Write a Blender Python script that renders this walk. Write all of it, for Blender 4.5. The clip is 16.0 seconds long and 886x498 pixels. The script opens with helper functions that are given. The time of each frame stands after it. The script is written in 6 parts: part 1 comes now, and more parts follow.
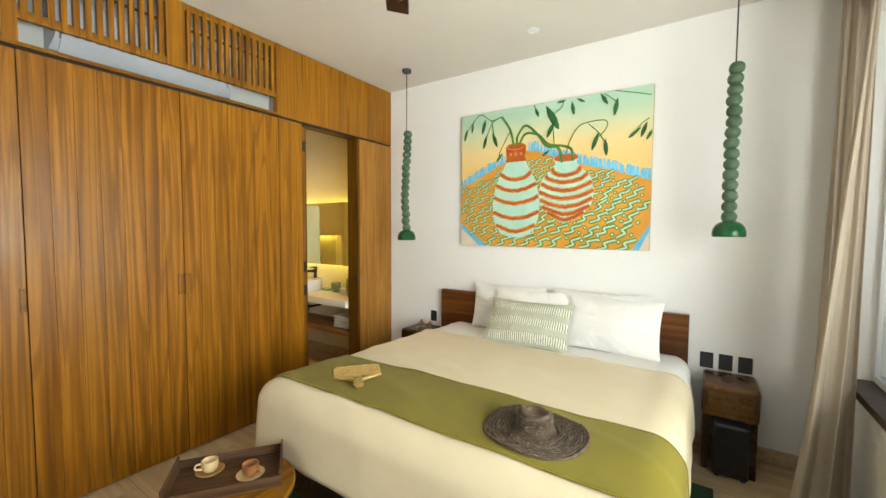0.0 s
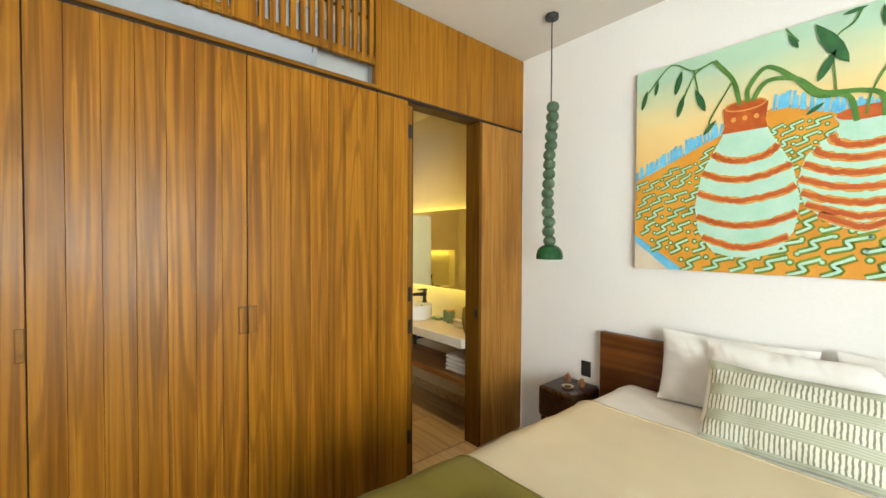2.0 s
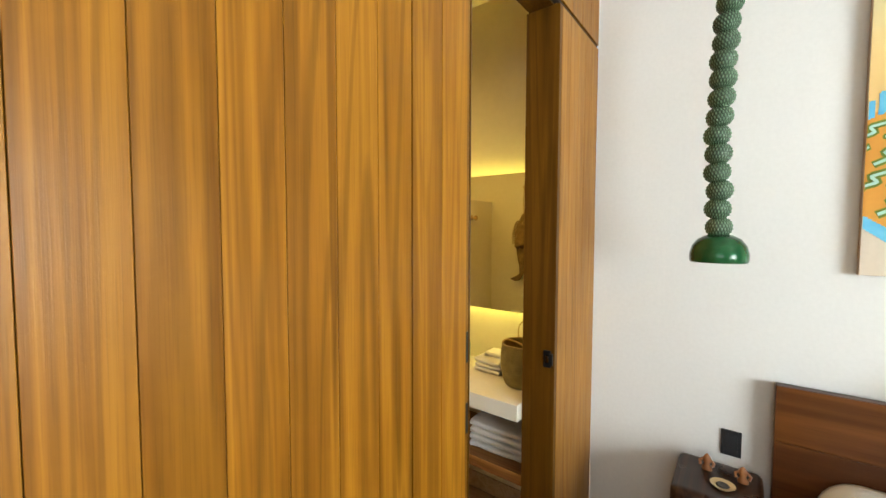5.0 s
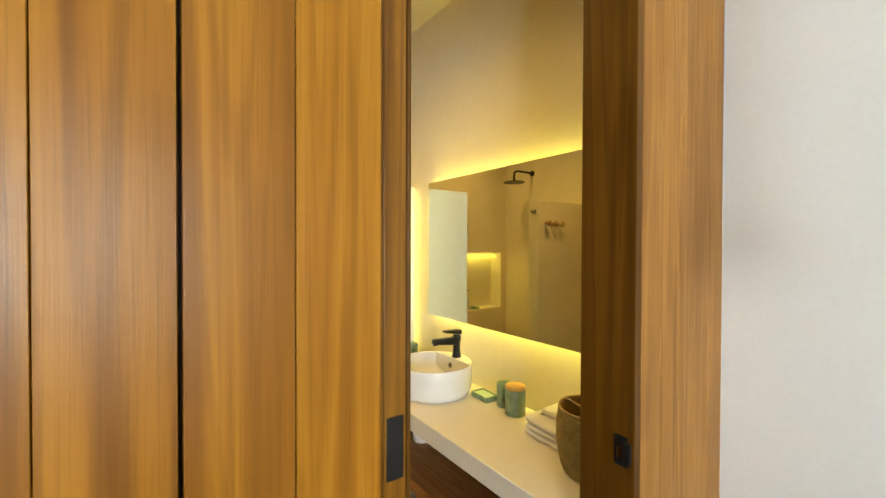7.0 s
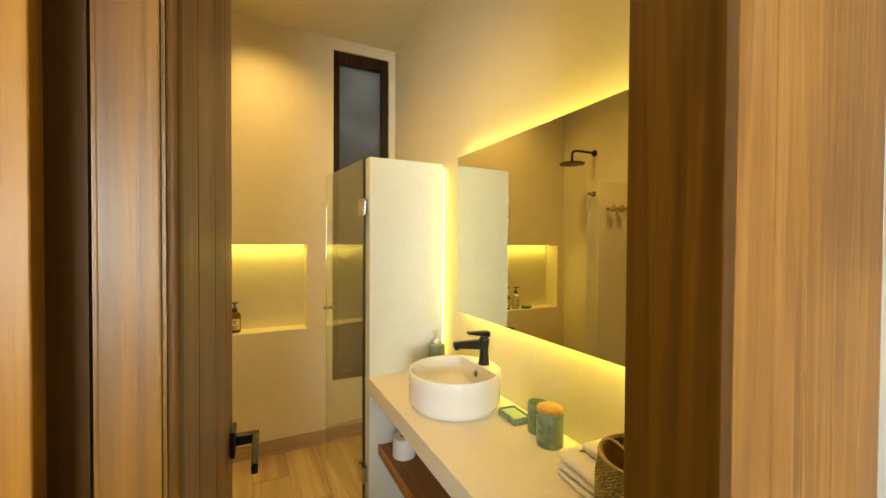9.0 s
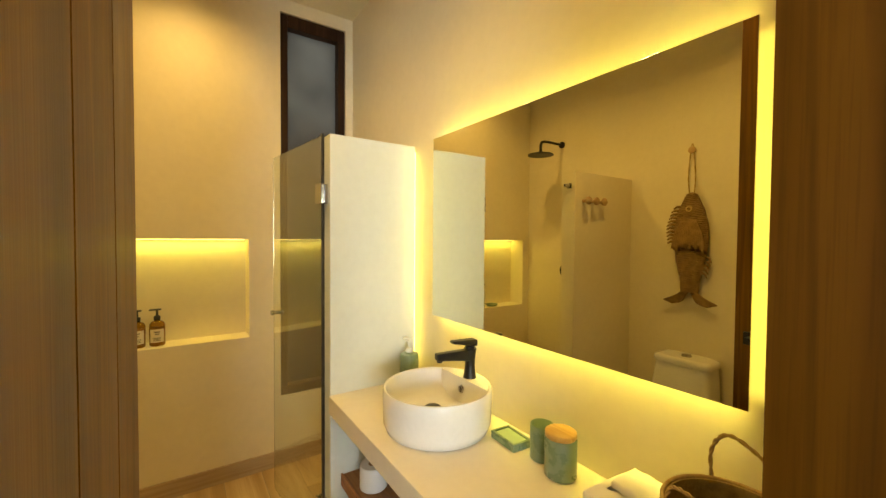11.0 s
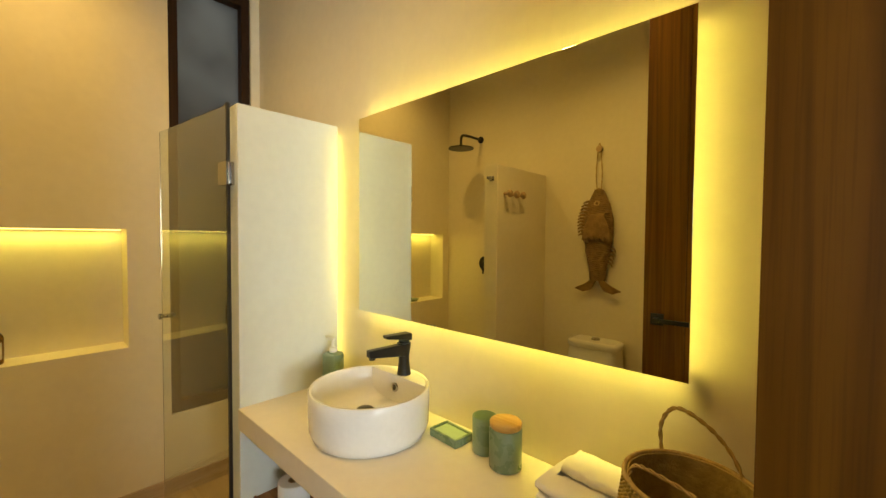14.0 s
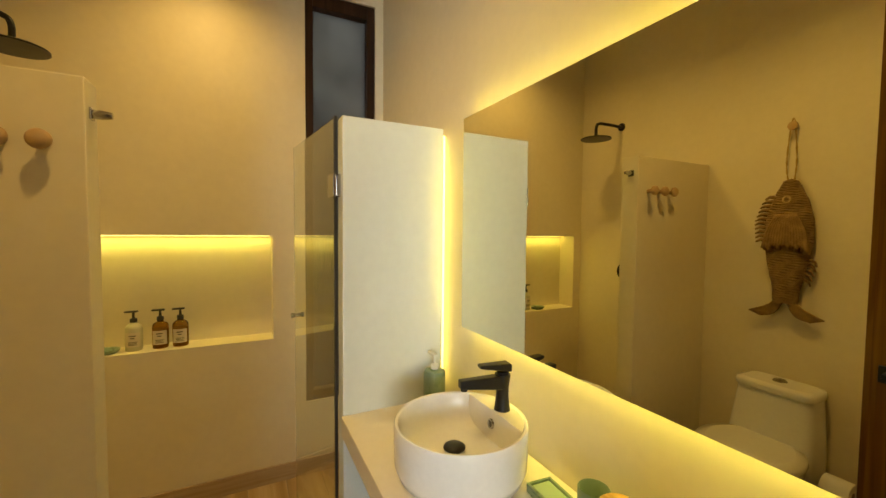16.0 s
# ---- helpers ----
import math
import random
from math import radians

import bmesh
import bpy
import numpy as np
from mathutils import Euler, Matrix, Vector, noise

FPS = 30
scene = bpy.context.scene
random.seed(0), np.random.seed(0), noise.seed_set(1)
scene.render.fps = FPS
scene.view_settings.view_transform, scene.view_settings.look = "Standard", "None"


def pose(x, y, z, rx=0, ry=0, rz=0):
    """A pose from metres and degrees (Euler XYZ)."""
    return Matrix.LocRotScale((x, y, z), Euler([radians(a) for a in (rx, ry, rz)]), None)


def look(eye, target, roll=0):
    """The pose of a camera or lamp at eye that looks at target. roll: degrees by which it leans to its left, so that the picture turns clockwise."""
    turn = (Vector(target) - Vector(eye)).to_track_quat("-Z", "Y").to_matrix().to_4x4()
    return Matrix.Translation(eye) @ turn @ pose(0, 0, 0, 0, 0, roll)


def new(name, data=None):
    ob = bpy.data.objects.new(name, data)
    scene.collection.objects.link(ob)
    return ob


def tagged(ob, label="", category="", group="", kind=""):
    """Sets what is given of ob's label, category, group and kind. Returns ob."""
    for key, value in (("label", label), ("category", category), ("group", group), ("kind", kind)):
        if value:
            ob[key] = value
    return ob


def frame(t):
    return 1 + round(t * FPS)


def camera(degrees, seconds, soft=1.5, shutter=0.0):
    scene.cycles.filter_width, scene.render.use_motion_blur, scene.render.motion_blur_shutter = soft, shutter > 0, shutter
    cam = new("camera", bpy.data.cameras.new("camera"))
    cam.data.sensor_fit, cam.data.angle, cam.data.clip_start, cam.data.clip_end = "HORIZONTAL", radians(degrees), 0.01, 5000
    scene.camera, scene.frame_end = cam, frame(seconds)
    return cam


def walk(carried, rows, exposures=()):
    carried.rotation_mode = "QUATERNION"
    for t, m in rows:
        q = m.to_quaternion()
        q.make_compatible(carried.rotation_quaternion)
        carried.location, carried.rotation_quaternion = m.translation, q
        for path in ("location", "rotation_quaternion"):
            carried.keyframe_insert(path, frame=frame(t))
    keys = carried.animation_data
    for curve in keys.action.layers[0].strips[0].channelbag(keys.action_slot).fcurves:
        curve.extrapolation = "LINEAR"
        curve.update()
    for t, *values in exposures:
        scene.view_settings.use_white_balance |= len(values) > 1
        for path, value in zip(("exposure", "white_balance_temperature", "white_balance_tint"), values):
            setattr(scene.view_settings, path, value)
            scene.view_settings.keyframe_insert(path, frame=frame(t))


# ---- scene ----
cam = camera(97.1, 16.0)
METRES, EYE, TILT, LEAN, TURN = 4.6, 1.62, 0.0, 0.0, 33.7
ROWS = [
    (0.0, 0.0, 0.0, 0.0, 0.02, -3.03, -0.32),
    (0.5, -0.0088, 0.0644, -0.0022, 5.02, -2.58, -0.3),
    (1.0, -0.0219, 0.1325, -0.0065, 9.66, -2.15, -0.32),
    (1.5, -0.0408, 0.1928, -0.0044, 13.49, -1.68, -0.31),
    (2.0, -0.0717, 0.2434, 0.0005, 15.98, -1.16, -0.29),
    (2.5, -0.1113, 0.3002, 0.0025, 16.43, -0.86, -0.36),
    (3.0, -0.1556, 0.3474, 0.0033, 14.33, -1.07, -0.39),
    (5.5, -0.2715, 0.576, -0.0018, 3.13, -2.91, -0.14),
    (6.0, -0.2517, 0.6151, -0.0011, 7.82, -1.85, -0.14),
    (6.5, -0.2336, 0.6396, -0.0069, 13.77, -1.14, -0.15),
    (7.0, -0.219, 0.6705, -0.0116, 20.28, -0.67, -0.18),
    (7.5, -0.2147, 0.7086, -0.0165, 25.14, -0.85, -0.29),
    (8.0, -0.206, 0.734, -0.0227, 30.12, -0.9, -0.3),
    (10.5, -0.2433, 0.787, -0.0273, 29.64, -0.83, -0.47),
    (11.0, -0.2598, 0.7953, -0.0278, 22.39, -1.53, -0.38),
    (11.5, -0.2722, 0.8037, -0.0309, 16.02, -2.65, -0.43),
    (12.0, -0.2809, 0.805, -0.0338, 11.68, -3.5, -0.39),
    (12.5, -0.2838, 0.8027, -0.0349, 9.11, -3.42, -0.36),
    (13.0, -0.2853, 0.8004, -0.0356, 7.65, -2.69, -0.32),
    (13.5, -0.2842, 0.8019, -0.0363, 7.53, -2.02, -0.32),
    (14.0, -0.2825, 0.8096, -0.0364, 9.39, -1.73, -0.4),
    (14.5, -0.2746, 0.8186, -0.0352, 13.15, -1.84, -0.35),
    (15.0, -0.2682, 0.8273, -0.032, 17.94, -2.19, -0.42),
    (15.5, -0.2635, 0.8399, -0.0261, 23.45, -2.49, -0.47),
    (16.0, -0.269, 0.8552, -0.023, 29.54, -2.64, -0.51),
]
walk(cam, [(t, pose(0, 0, EYE, TILT, LEAN, TURN) @ pose(METRES * x, METRES * y, METRES * z, 90 + pitch, roll, yaw)) for t, x, y, z, yaw, pitch, roll in ROWS],
     [(0.0, -0.12, 7050, 10), (1.5, -0.04, 7000, 10), (3.0, 0.04, 6700, 10), (5.5, 0.24, 6500, 10), (7.0, 0.12, 6500, 10), (8.0, 0.14, 6750, 10), (10.5, 0.22, 7500, 12), (11.2, 0.12, 7100, 11),
      (12.0, 0.08, 6900, 11), (13.0, 0.02, 6800, 11), (14.5, -0.12, 6850, 11), (16.0, -0.20, 6900, 12)])

# ---- light: fill by an added, unseen south opening, daylight by the east one, lamps and strips of light in the bathroom ----
world = bpy.data.worlds.new("sky")
scene.world = world
world.use_nodes = True
wn = world.node_tree.nodes
sky = wn.new("ShaderNodeTexSky")
sky.sky_type, sky.sun_disc, sky.sun_elevation, sky.sun_rotation = "NISHITA", False, radians(62), radians(330)
world.node_tree.links.new(sky.outputs[0], wn["Background"].inputs[0])
wn["Background"].inputs[1].default_value = 0.12


def lamp(name, kind, m, energy, color, **more):
    data = bpy.data.lights.new(name, kind)
    data.energy, data.color = energy, color
    if kind == "AREA":
        data.shape, data.size, data.size_y = "RECTANGLE", more["size"], more["size_y"]
        data.spread = radians(more.get("spread", 180))
    if kind == "SPOT":
        data.spot_size, data.spot_blend, data.shadow_soft_size = radians(more["cone"]), 1.0, more["soft"]
    if kind == "SUN":
        data.angle = radians(more["angle"])
    ob = new(name, data)
    ob.matrix_world = m
    return ob


DAY = (0.89, 0.97, 1.0)
LED = (1.0, 0.835, 0.145)
WARM = (1.0, 0.66, 0.205)
lamp("sunlight", "SUN", look((-2.5, 4.3, 9), (0, 0, 0)), 3.0, (1.0, 0.95, 0.86), angle=0.5)
# soft fill from the south, where the window is unseen and added
lamp("south_window_daylight", "AREA", look((-1.5, -2.46, 1.88), (-1.5, 5, 2.3)), 26, DAY, size=2.4, size_y=1.6)
lamp("east_window_daylight", "AREA", look((1.30, 0.80, 1.60), (-5, 2.5, 3.2)), 98, DAY, size=2.2, size_y=1.5, spread=130)
lamp("shower_window_daylight", "AREA", look((-5.92, 3.1, 2.55), (-4, 3.1, 1.9)), 9, DAY, size=0.4, size_y=0.8)
lamp("bath_downlight_lamp", "SPOT", look((-4.0, 2.45, 2.925), (-4.0, 2.45, 0)), 56, WARM, cone=150, soft=0.05)
lamp("shower_downlight_lamp", "SPOT", look((-5.15, 2.4, 2.925), (-5.15, 2.4, 0)), 40, WARM, cone=150, soft=0.05)
# strips of light: behind the mirror on four sides, over the niche, in the slot beside the shower wall
lamp("mirror_strip_top", "AREA", look((-3.91, 3.340, 1.897), (-3.91, 3.362, 2.2)), 0.85, LED, size=1.15, size_y=0.02, spread=70)
lamp("mirror_strip_bottom", "AREA", look((-3.91, 3.340, 1.185), (-3.91, 3.362, 0.9)), 1.05, LED, size=1.15, size_y=0.02, spread=70)
lamp("mirror_strip_side", "AREA", look((-3.358, 3.340, 1.54), (-3.1, 3.362, 1.54)), 0.56, LED, size=0.02, size_y=0.75, spread=80)
lamp("mirror_strip_far_side", "AREA", look((-4.465, 3.340, 1.54), (-4.7, 3.362, 1.54)), 0.8, LED, size=0.02, size_y=0.75)
lamp("niche_strip", "AREA", look((-5.705, 2.185, 1.471), (-5.70, 2.185, 0.8)), 1.6, LED, size=1.03, size_y=0.016)
lamp("slot_strip", "AREA", look((-4.722, 3.333, 1.36), (-4.3, 3.345, 1.36)), 0.24, LED, size=0.02, size_y=1.0)

# ---- materials ----


class Nodes:
    """A small writer of node trees."""

    def __init__(self, name):
        self.mat = bpy.data.materials.new(name)
        self.mat.use_nodes = True
        self.tree = self.mat.node_tree
        self.bsdf = self.tree.nodes["Principled BSDF"]

    def node(self, kind, **inputs):
        n = self.tree.nodes.new("ShaderNode" + kind)
        for key, value in inputs.items():
            self.feed(n.inputs[key.replace("_", " ")], value)
        return n

    def feed(self, socket, value):
        if isinstance(value, bpy.types.NodeSocket):
            self.tree.links.new(value, socket)
        else:
            socket.default_value = value

    def math(self, op, a, b=0.0, clamp=False):
        n = self.tree.nodes.new("ShaderNodeMath")
        n.operation, n.use_clamp = op, clamp
        self.feed(n.inputs[0], a)
        self.feed(n.inputs[1], b)
        return n.outputs[0]

    def vec(self, op, a, b):
        n = self.tree.nodes.new("ShaderNodeVectorMath")
        n.operation = op
        self.feed(n.inputs[0], a)
        self.feed(n.inputs[1], b)
        return n.outputs[0]

    def coords(self, stretch=(1, 1, 1), shuffle=True, kind="Object"):
        """Coordinates in metres, moved by chance from object to object."""
        c = self.node("TexCoord").outputs[kind]
        if shuffle:
            r = self.node("ObjectInfo").outputs["Random"]
            x = self.node("CombineXYZ", X=self.math("MULTIPLY", r, 37.0), Y=self.math("MULTIPLY", r, 91.0), Z=self.math("MULTIPLY", r, 53.0))
            c = self.vec("ADD", c, x.outputs[0])
        return self.vec("MULTIPLY", c, stretch)

    def noise(self, c, scale, detail=4.0, rough=0.55, distort=0.0):
        return self.node("TexNoise", Vector=c, Scale=scale, Detail=detail, Roughness=rough, Distortion=distort).outputs["Fac"]

    def ramp(self, fac, stops):
        n = self.node("ValToRGB", Fac=fac)
        e = n.color_ramp.elements
        while len(e) < len(stops):
            e.new(0.5)
        for el, (p, c) in zip(e, stops):
            el.position, el.color = p, (*c, 1)
        return n.outputs["Color"]

    def mix(self, fac, a, b, blend="MIX"):
        n = self.tree.nodes.new("ShaderNodeMix")
        n.data_type, n.blend_type = "RGBA", blend
        for socket, value in ((n.inputs[0], fac), (n.inputs[6], a), (n.inputs[7], b)):
            self.feed(socket, (*value, 1) if isinstance(value, tuple) and len(value) == 3 else value)
        return n.outputs[2]

    def bump(self, height, strength, distance=0.01):
        self.feed(self.bsdf.inputs["Normal"], self.node("Bump", Height=height, Strength=strength, Distance=distance).outputs[0])

    def set(self, color=None, rough=0.5, metal=0.0, **more):
        if color is not None:
            self.feed(self.bsdf.inputs["Base Color"], (*color, 1) if isinstance(color, tuple) and len(color) == 3 else color)
        self.feed(self.bsdf.inputs["Roughness"], rough)
        self.feed(self.bsdf.inputs["Metallic"], metal)
        for key, value in more.items():
            self.feed(self.bsdf.inputs[key.replace("_", " ")], value)
        return self.mat


def mottled(name, a, b, scale=3.0, rough=0.6, bump=0.15, fine=120.0, depth=0.004, metal=0.0, stretch=(1, 1, 1), shuffle=True, **more):
    """Two shades in clouds of the given scale, with a fine grain on top."""
    n = Nodes(name)
    c = n.coords(stretch, shuffle)
    big, small = n.noise(c, scale, 5), n.noise(c, fine, 3)
    color = n.mix(n.ramp(big, [(0.3, (0, 0, 0)), (0.7, (1, 1, 1))]), a, b)
    color = n.mix(n.math("MULTIPLY", small, 0.22), color, tuple(0.6 * v for v in a))
    n.bump(n.math("ADD", n.math("MULTIPLY", small, 0.4), big), bump, depth)
    rr = n.math("ADD", n.math("MULTIPLY", big, 0.14), rough - 0.07)
    return n.set(color, rr, metal, **more)


def wood(name, dark, mid, light, rough=0.38, band=11.0, along="Z", tone=0.5, streak=0.6, gloss=0.17):
    """Figured timber: broad flowing bands, a few dark streaks and fine pores, a tone of its own for each plank."""
    n = Nodes(name)
    small = {"X": (0.035, 1, 1), "Y": (1, 0.035, 1), "Z": (1, 1, 0.035)}[along]
    long = {"X": (0.028, 1, 1), "Y": (1, 0.028, 1), "Z": (1, 1, 0.028)}[along]
    fine = {"X": (0.02, 1, 1), "Y": (1, 0.02, 1), "Z": (1, 1, 0.02)}[along]
    c = n.coords(small)
    wide = n.noise(c, band, 2.5, 0.5, 1.3)
    lines = n.noise(n.coords(long), band * 2.1, 2, 0.5, 0.6)
    pores = n.noise(n.coords(fine), 300, 2)
    cloud = n.noise(n.coords((1, 1, 1)), 2.2, 3)
    grown = n.math("ADD", n.math("MULTIPLY", lines, 0.42), n.math("MULTIPLY", wide, 0.58))
    deep = tuple(0.45 * a + 0.55 * b for a, b in zip(dark, mid))
    color = n.ramp(grown, [(0.36, deep), (0.43, mid), (0.49, light), (0.545, mid), (0.60, light), (0.665, deep)])
    veins = n.ramp(lines, [(0.30, (0.8, 0.8, 0.8)), (0.40, (0, 0, 0)), (0.60, (0, 0, 0)), (0.655, (1, 1, 1)), (0.70, (0.1, 0.1, 0.1))])
    color = n.mix(n.math("MULTIPLY", veins, 0.75 * streak), color, dark)
    swell = n.noise(n.coords({"X": (0.045, 1, 1), "Y": (1, 0.045, 1), "Z": (1, 1, 0.045)}[along]), band * 0.7, 1.0, 0.5, 0.2)
    flame = n.math("SINE", n.math("MULTIPLY", swell, 70.0))
    flame = n.ramp(flame, [(0.0, (0, 0, 0)), (0.62, (0, 0, 0)), (0.96, (1, 1, 1))])
    color = n.mix(n.math("MULTIPLY", flame, 0.80 * streak), color, tuple(0.55 * a + 0.45 * b for a, b in zip(dark, mid)))
    dashes = n.ramp(pores, [(0.50, (0, 0, 0)), (0.66, (1, 1, 1))])
    color = n.mix(n.math("MULTIPLY", dashes, 0.16), color, tuple(0.5 * v for v in dark))
    r = n.node("ObjectInfo").outputs["Random"]
    shade = n.math("ADD", n.math("MULTIPLY", r, tone), n.math("ADD", n.math("MULTIPLY", cloud, 0.36), 0.82 - tone / 2))
    color = n.mix(1.0, color, n.node("CombineXYZ", X=shade, Y=shade, Z=shade).outputs[0], "MULTIPLY")
    n.bump(n.math("ADD", pores, n.math("MULTIPLY", lines, 0.5)), 0.10, 0.002)
    worn = n.noise(n.coords((1, 1, 0.5) if along == "Z" else (1, 1, 1)), 9.0, 4, 0.65)
    return n.set(color, n.math("ADD", n.math("ADD", n.math("MULTIPLY", cloud, 0.24), n.math("MULTIPLY", worn, 0.22)), rough - 0.23), 0.0, Specular_IOR_Level=gloss)


M_WALL = mottled("white_plaster", (0.81, 0.805, 0.79), (0.845, 0.84, 0.825), 1.4, 0.75, 0.12, 60, 0.004, shuffle=False)
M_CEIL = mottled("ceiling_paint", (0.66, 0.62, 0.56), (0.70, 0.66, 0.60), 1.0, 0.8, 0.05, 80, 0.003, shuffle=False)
M_BATH = mottled("polished_lime_plaster", (0.74, 0.655, 0.47), (0.80, 0.725, 0.55), 1.7, 0.5, 0.16, 26, 0.006, shuffle=False)
# cooler plaster copy: daylight from the bedroom is put into its colour
M_PART = mottled("daylit_lime_plaster", (0.70, 0.73, 0.665), (0.75, 0.78, 0.72), 1.9, 0.5, 0.14, 30, 0.005, shuffle=False)
M_PLANK = wood("golden_hardwood", (0.070, 0.022, 0.0014), (0.196, 0.072, 0.0044), (0.305, 0.125, 0.0090), 0.38, 6.5, "Z", 0.12, 0.6, 0.19)
M_FRAME = wood("dark_window_wood", (0.014, 0.006, 0.003), (0.032, 0.014, 0.006), (0.048, 0.022, 0.010), 0.45, 9.0, "Z", 0.1)
M_PLANKX = wood("golden_hardwood_level", (0.09, 0.030, 0.0025), (0.20, 0.083, 0.0068), (0.27, 0.125, 0.012), 0.4, 7.0, "Y", 0.2)
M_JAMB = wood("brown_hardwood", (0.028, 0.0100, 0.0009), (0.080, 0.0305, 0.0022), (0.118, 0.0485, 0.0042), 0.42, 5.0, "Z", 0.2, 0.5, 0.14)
M_PLANKF = wood("golden_hardwood_fine", (0.125, 0.042, 0.0028), (0.235, 0.090, 0.0058), (0.310, 0.130, 0.0095), 0.36, 9.0, "Z", 0.12, 0.4, 0.22)
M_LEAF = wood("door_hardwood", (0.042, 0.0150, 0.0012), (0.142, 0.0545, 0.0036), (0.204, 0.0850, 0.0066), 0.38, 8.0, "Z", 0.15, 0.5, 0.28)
M_PINE = wood("light_hardwood", (0.16, 0.064, 0.010), (0.30, 0.130, 0.023), (0.37, 0.175, 0.036), 0.42, 9.0, "Z", 0.12, 0.5)
M_HEAD = wood("red_brown_hardwood", (0.026, 0.007, 0.002), (0.090, 0.027, 0.006), (0.150, 0.052, 0.012), 0.33, 3.2, "X", 0.3, 0.6, 0.3)
M_NIGHT = wood("dark_hardwood", (0.008, 0.003, 0.002), (0.024, 0.009, 0.004), (0.052, 0.020, 0.008), 0.30, 5.0, "Y", 0.2, 0.6, 0.35)
M_TRAY = wood("weathered_brown_wood", (0.032, 0.014, 0.007), (0.082, 0.041, 0.020), (0.115, 0.063, 0.034), 0.5, 12.0, "X", 0.2)
M_SHELF = wood("shelf_hardwood", (0.12, 0.045, 0.012), (0.26, 0.11, 0.03), (0.34, 0.16, 0.05), 0.4, 10.0, "X", 0.1)
M_LIDWOOD = wood("bamboo", (0.42, 0.23, 0.055), (0.56, 0.34, 0.10), (0.62, 0.40, 0.14), 0.42, 14.0, "X", 0.05, 0.3)
M_GAP = mottled("dark_joint", (0.016, 0.010, 0.007), (0.024, 0.015, 0.010), 8, 0.9)
M_BLACK = mottled("matt_black_metal", (0.013, 0.013, 0.014), (0.02, 0.02, 0.02), 20, 0.35, 0.03, 300, 0.001, 0.4)
M_BLACKP = mottled("black_plastic", (0.018, 0.019, 0.021), (0.026, 0.027, 0.03), 15, 0.42, 0.03, 300, 0.001)
M_CHROME = mottled("chrome", (0.50, 0.50, 0.50), (0.56, 0.56, 0.56), 20, 0.14, 0.01, 100, 0.001, 1.0)
M_TILE = wood("travertine_tile", (0.26, 0.172, 0.090), (0.44, 0.310, 0.175), (0.52, 0.385, 0.235), 0.45, 3.2, "X", 0.14, 0.18)
M_SKIRT = wood("travertine_skirting", (0.30, 0.20, 0.11), (0.46, 0.33, 0.20), (0.54, 0.41, 0.27), 0.5, 6.0, "Y", 0.2, 0.3)
M_GROUT = mottled("grout", (0.28, 0.23, 0.17), (0.34, 0.28, 0.21), 12, 0.9)
M_DUVET = mottled("cream_cotton", (0.64, 0.54, 0.36), (0.69, 0.59, 0.41), 4, 0.85, 0.25, 900, 0.002, Sheen_Weight=0.1)
M_RUNNER = mottled("olive_green_linen", (0.172, 0.136, 0.006), (0.208, 0.168, 0.009), 6, 0.9, 0.4, 700, 0.002, Sheen_Weight=0.05)
M_SHEET = mottled("white_cotton", (0.80, 0.79, 0.77), (0.84, 0.83, 0.81), 6, 0.85, 0.2, 900, 0.002)
M_CERAM = mottled("white_ceramic", (0.78, 0.77, 0.74), (0.80, 0.79, 0.765), 4, 0.09, 0.01, 60, 0.001)
M_COUNTER = mottled("cream_microcement", (0.74, 0.68, 0.56), (0.79, 0.74, 0.63), 3, 0.45, 0.10, 40, 0.003)
M_SAGE = mottled("sage_green_stoneware", (0.175, 0.260, 0.165), (0.215, 0.300, 0.200), 14, 0.28, 0.04, 200, 0.001)
M_SOAP = mottled("pale_green_soap", (0.33, 0.46, 0.28), (0.39, 0.52, 0.34), 10, 0.35, 0.03, 120, 0.001)
M_GLAZE = mottled("green_glazed_ceramic", (0.003, 0.045, 0.012), (0.012, 0.10, 0.032), 9, 0.08, 0.06, 50, 0.002)
M_TOWEL = mottled("white_terry", (0.80, 0.78, 0.74), (0.85, 0.83, 0.80), 14, 0.95, 0.9, 500, 0.004)
# white plastic drawn grey: the bay's shade is put into this colour
M_ACU = mottled("shaded_white_plastic", (0.27, 0.29, 0.32), (0.31, 0.33, 0.36), 4, 0.6, 0.02, 100, 0.001)
M_AC = mottled("white_plastic", (0.72, 0.74, 0.76), (0.76, 0.78, 0.80), 4, 0.35, 0.02, 100, 0.001)
M_BAY = mottled("pale_grey_lining", (0.34, 0.35, 0.34), (0.40, 0.41, 0.40), 3, 0.7, 0.05, 60, 0.002)
M_RUG = mottled("dark_green_rug", (0.012, 0.045, 0.02), (0.02, 0.065, 0.03), 10, 0.95, 0.8, 300, 0.006)
M_HAT = mottled("grey_brown_raffia", (0.045, 0.029, 0.017), (0.140, 0.098, 0.064), 28, 0.85, 1.0, 160, 0.006)
M_STRAW = mottled("bleached_raffia", (0.10, 0.070, 0.045), (0.24, 0.18, 0.125), 40, 0.8, 0.5, 160, 0.003)
M_PALM = mottled("woven_palm_leaf", (0.40, 0.25, 0.07), (0.62, 0.43, 0.15), 40, 0.7, 0.8, 150, 0.004)
M_SEA = mottled("woven_seagrass", (0.34, 0.245, 0.065), (0.54, 0.405, 0.13), 34, 0.75, 0.9, 170, 0.005)
M_ROPE = mottled("twisted_jute", (0.36, 0.24, 0.08), (0.54, 0.38, 0.15), 60, 0.85, 0.9, 260, 0.003)
M_FISH = mottled("dry_straw", (0.20, 0.115, 0.035), (0.34, 0.21, 0.075), 30, 0.85, 1.0, 150, 0.006)
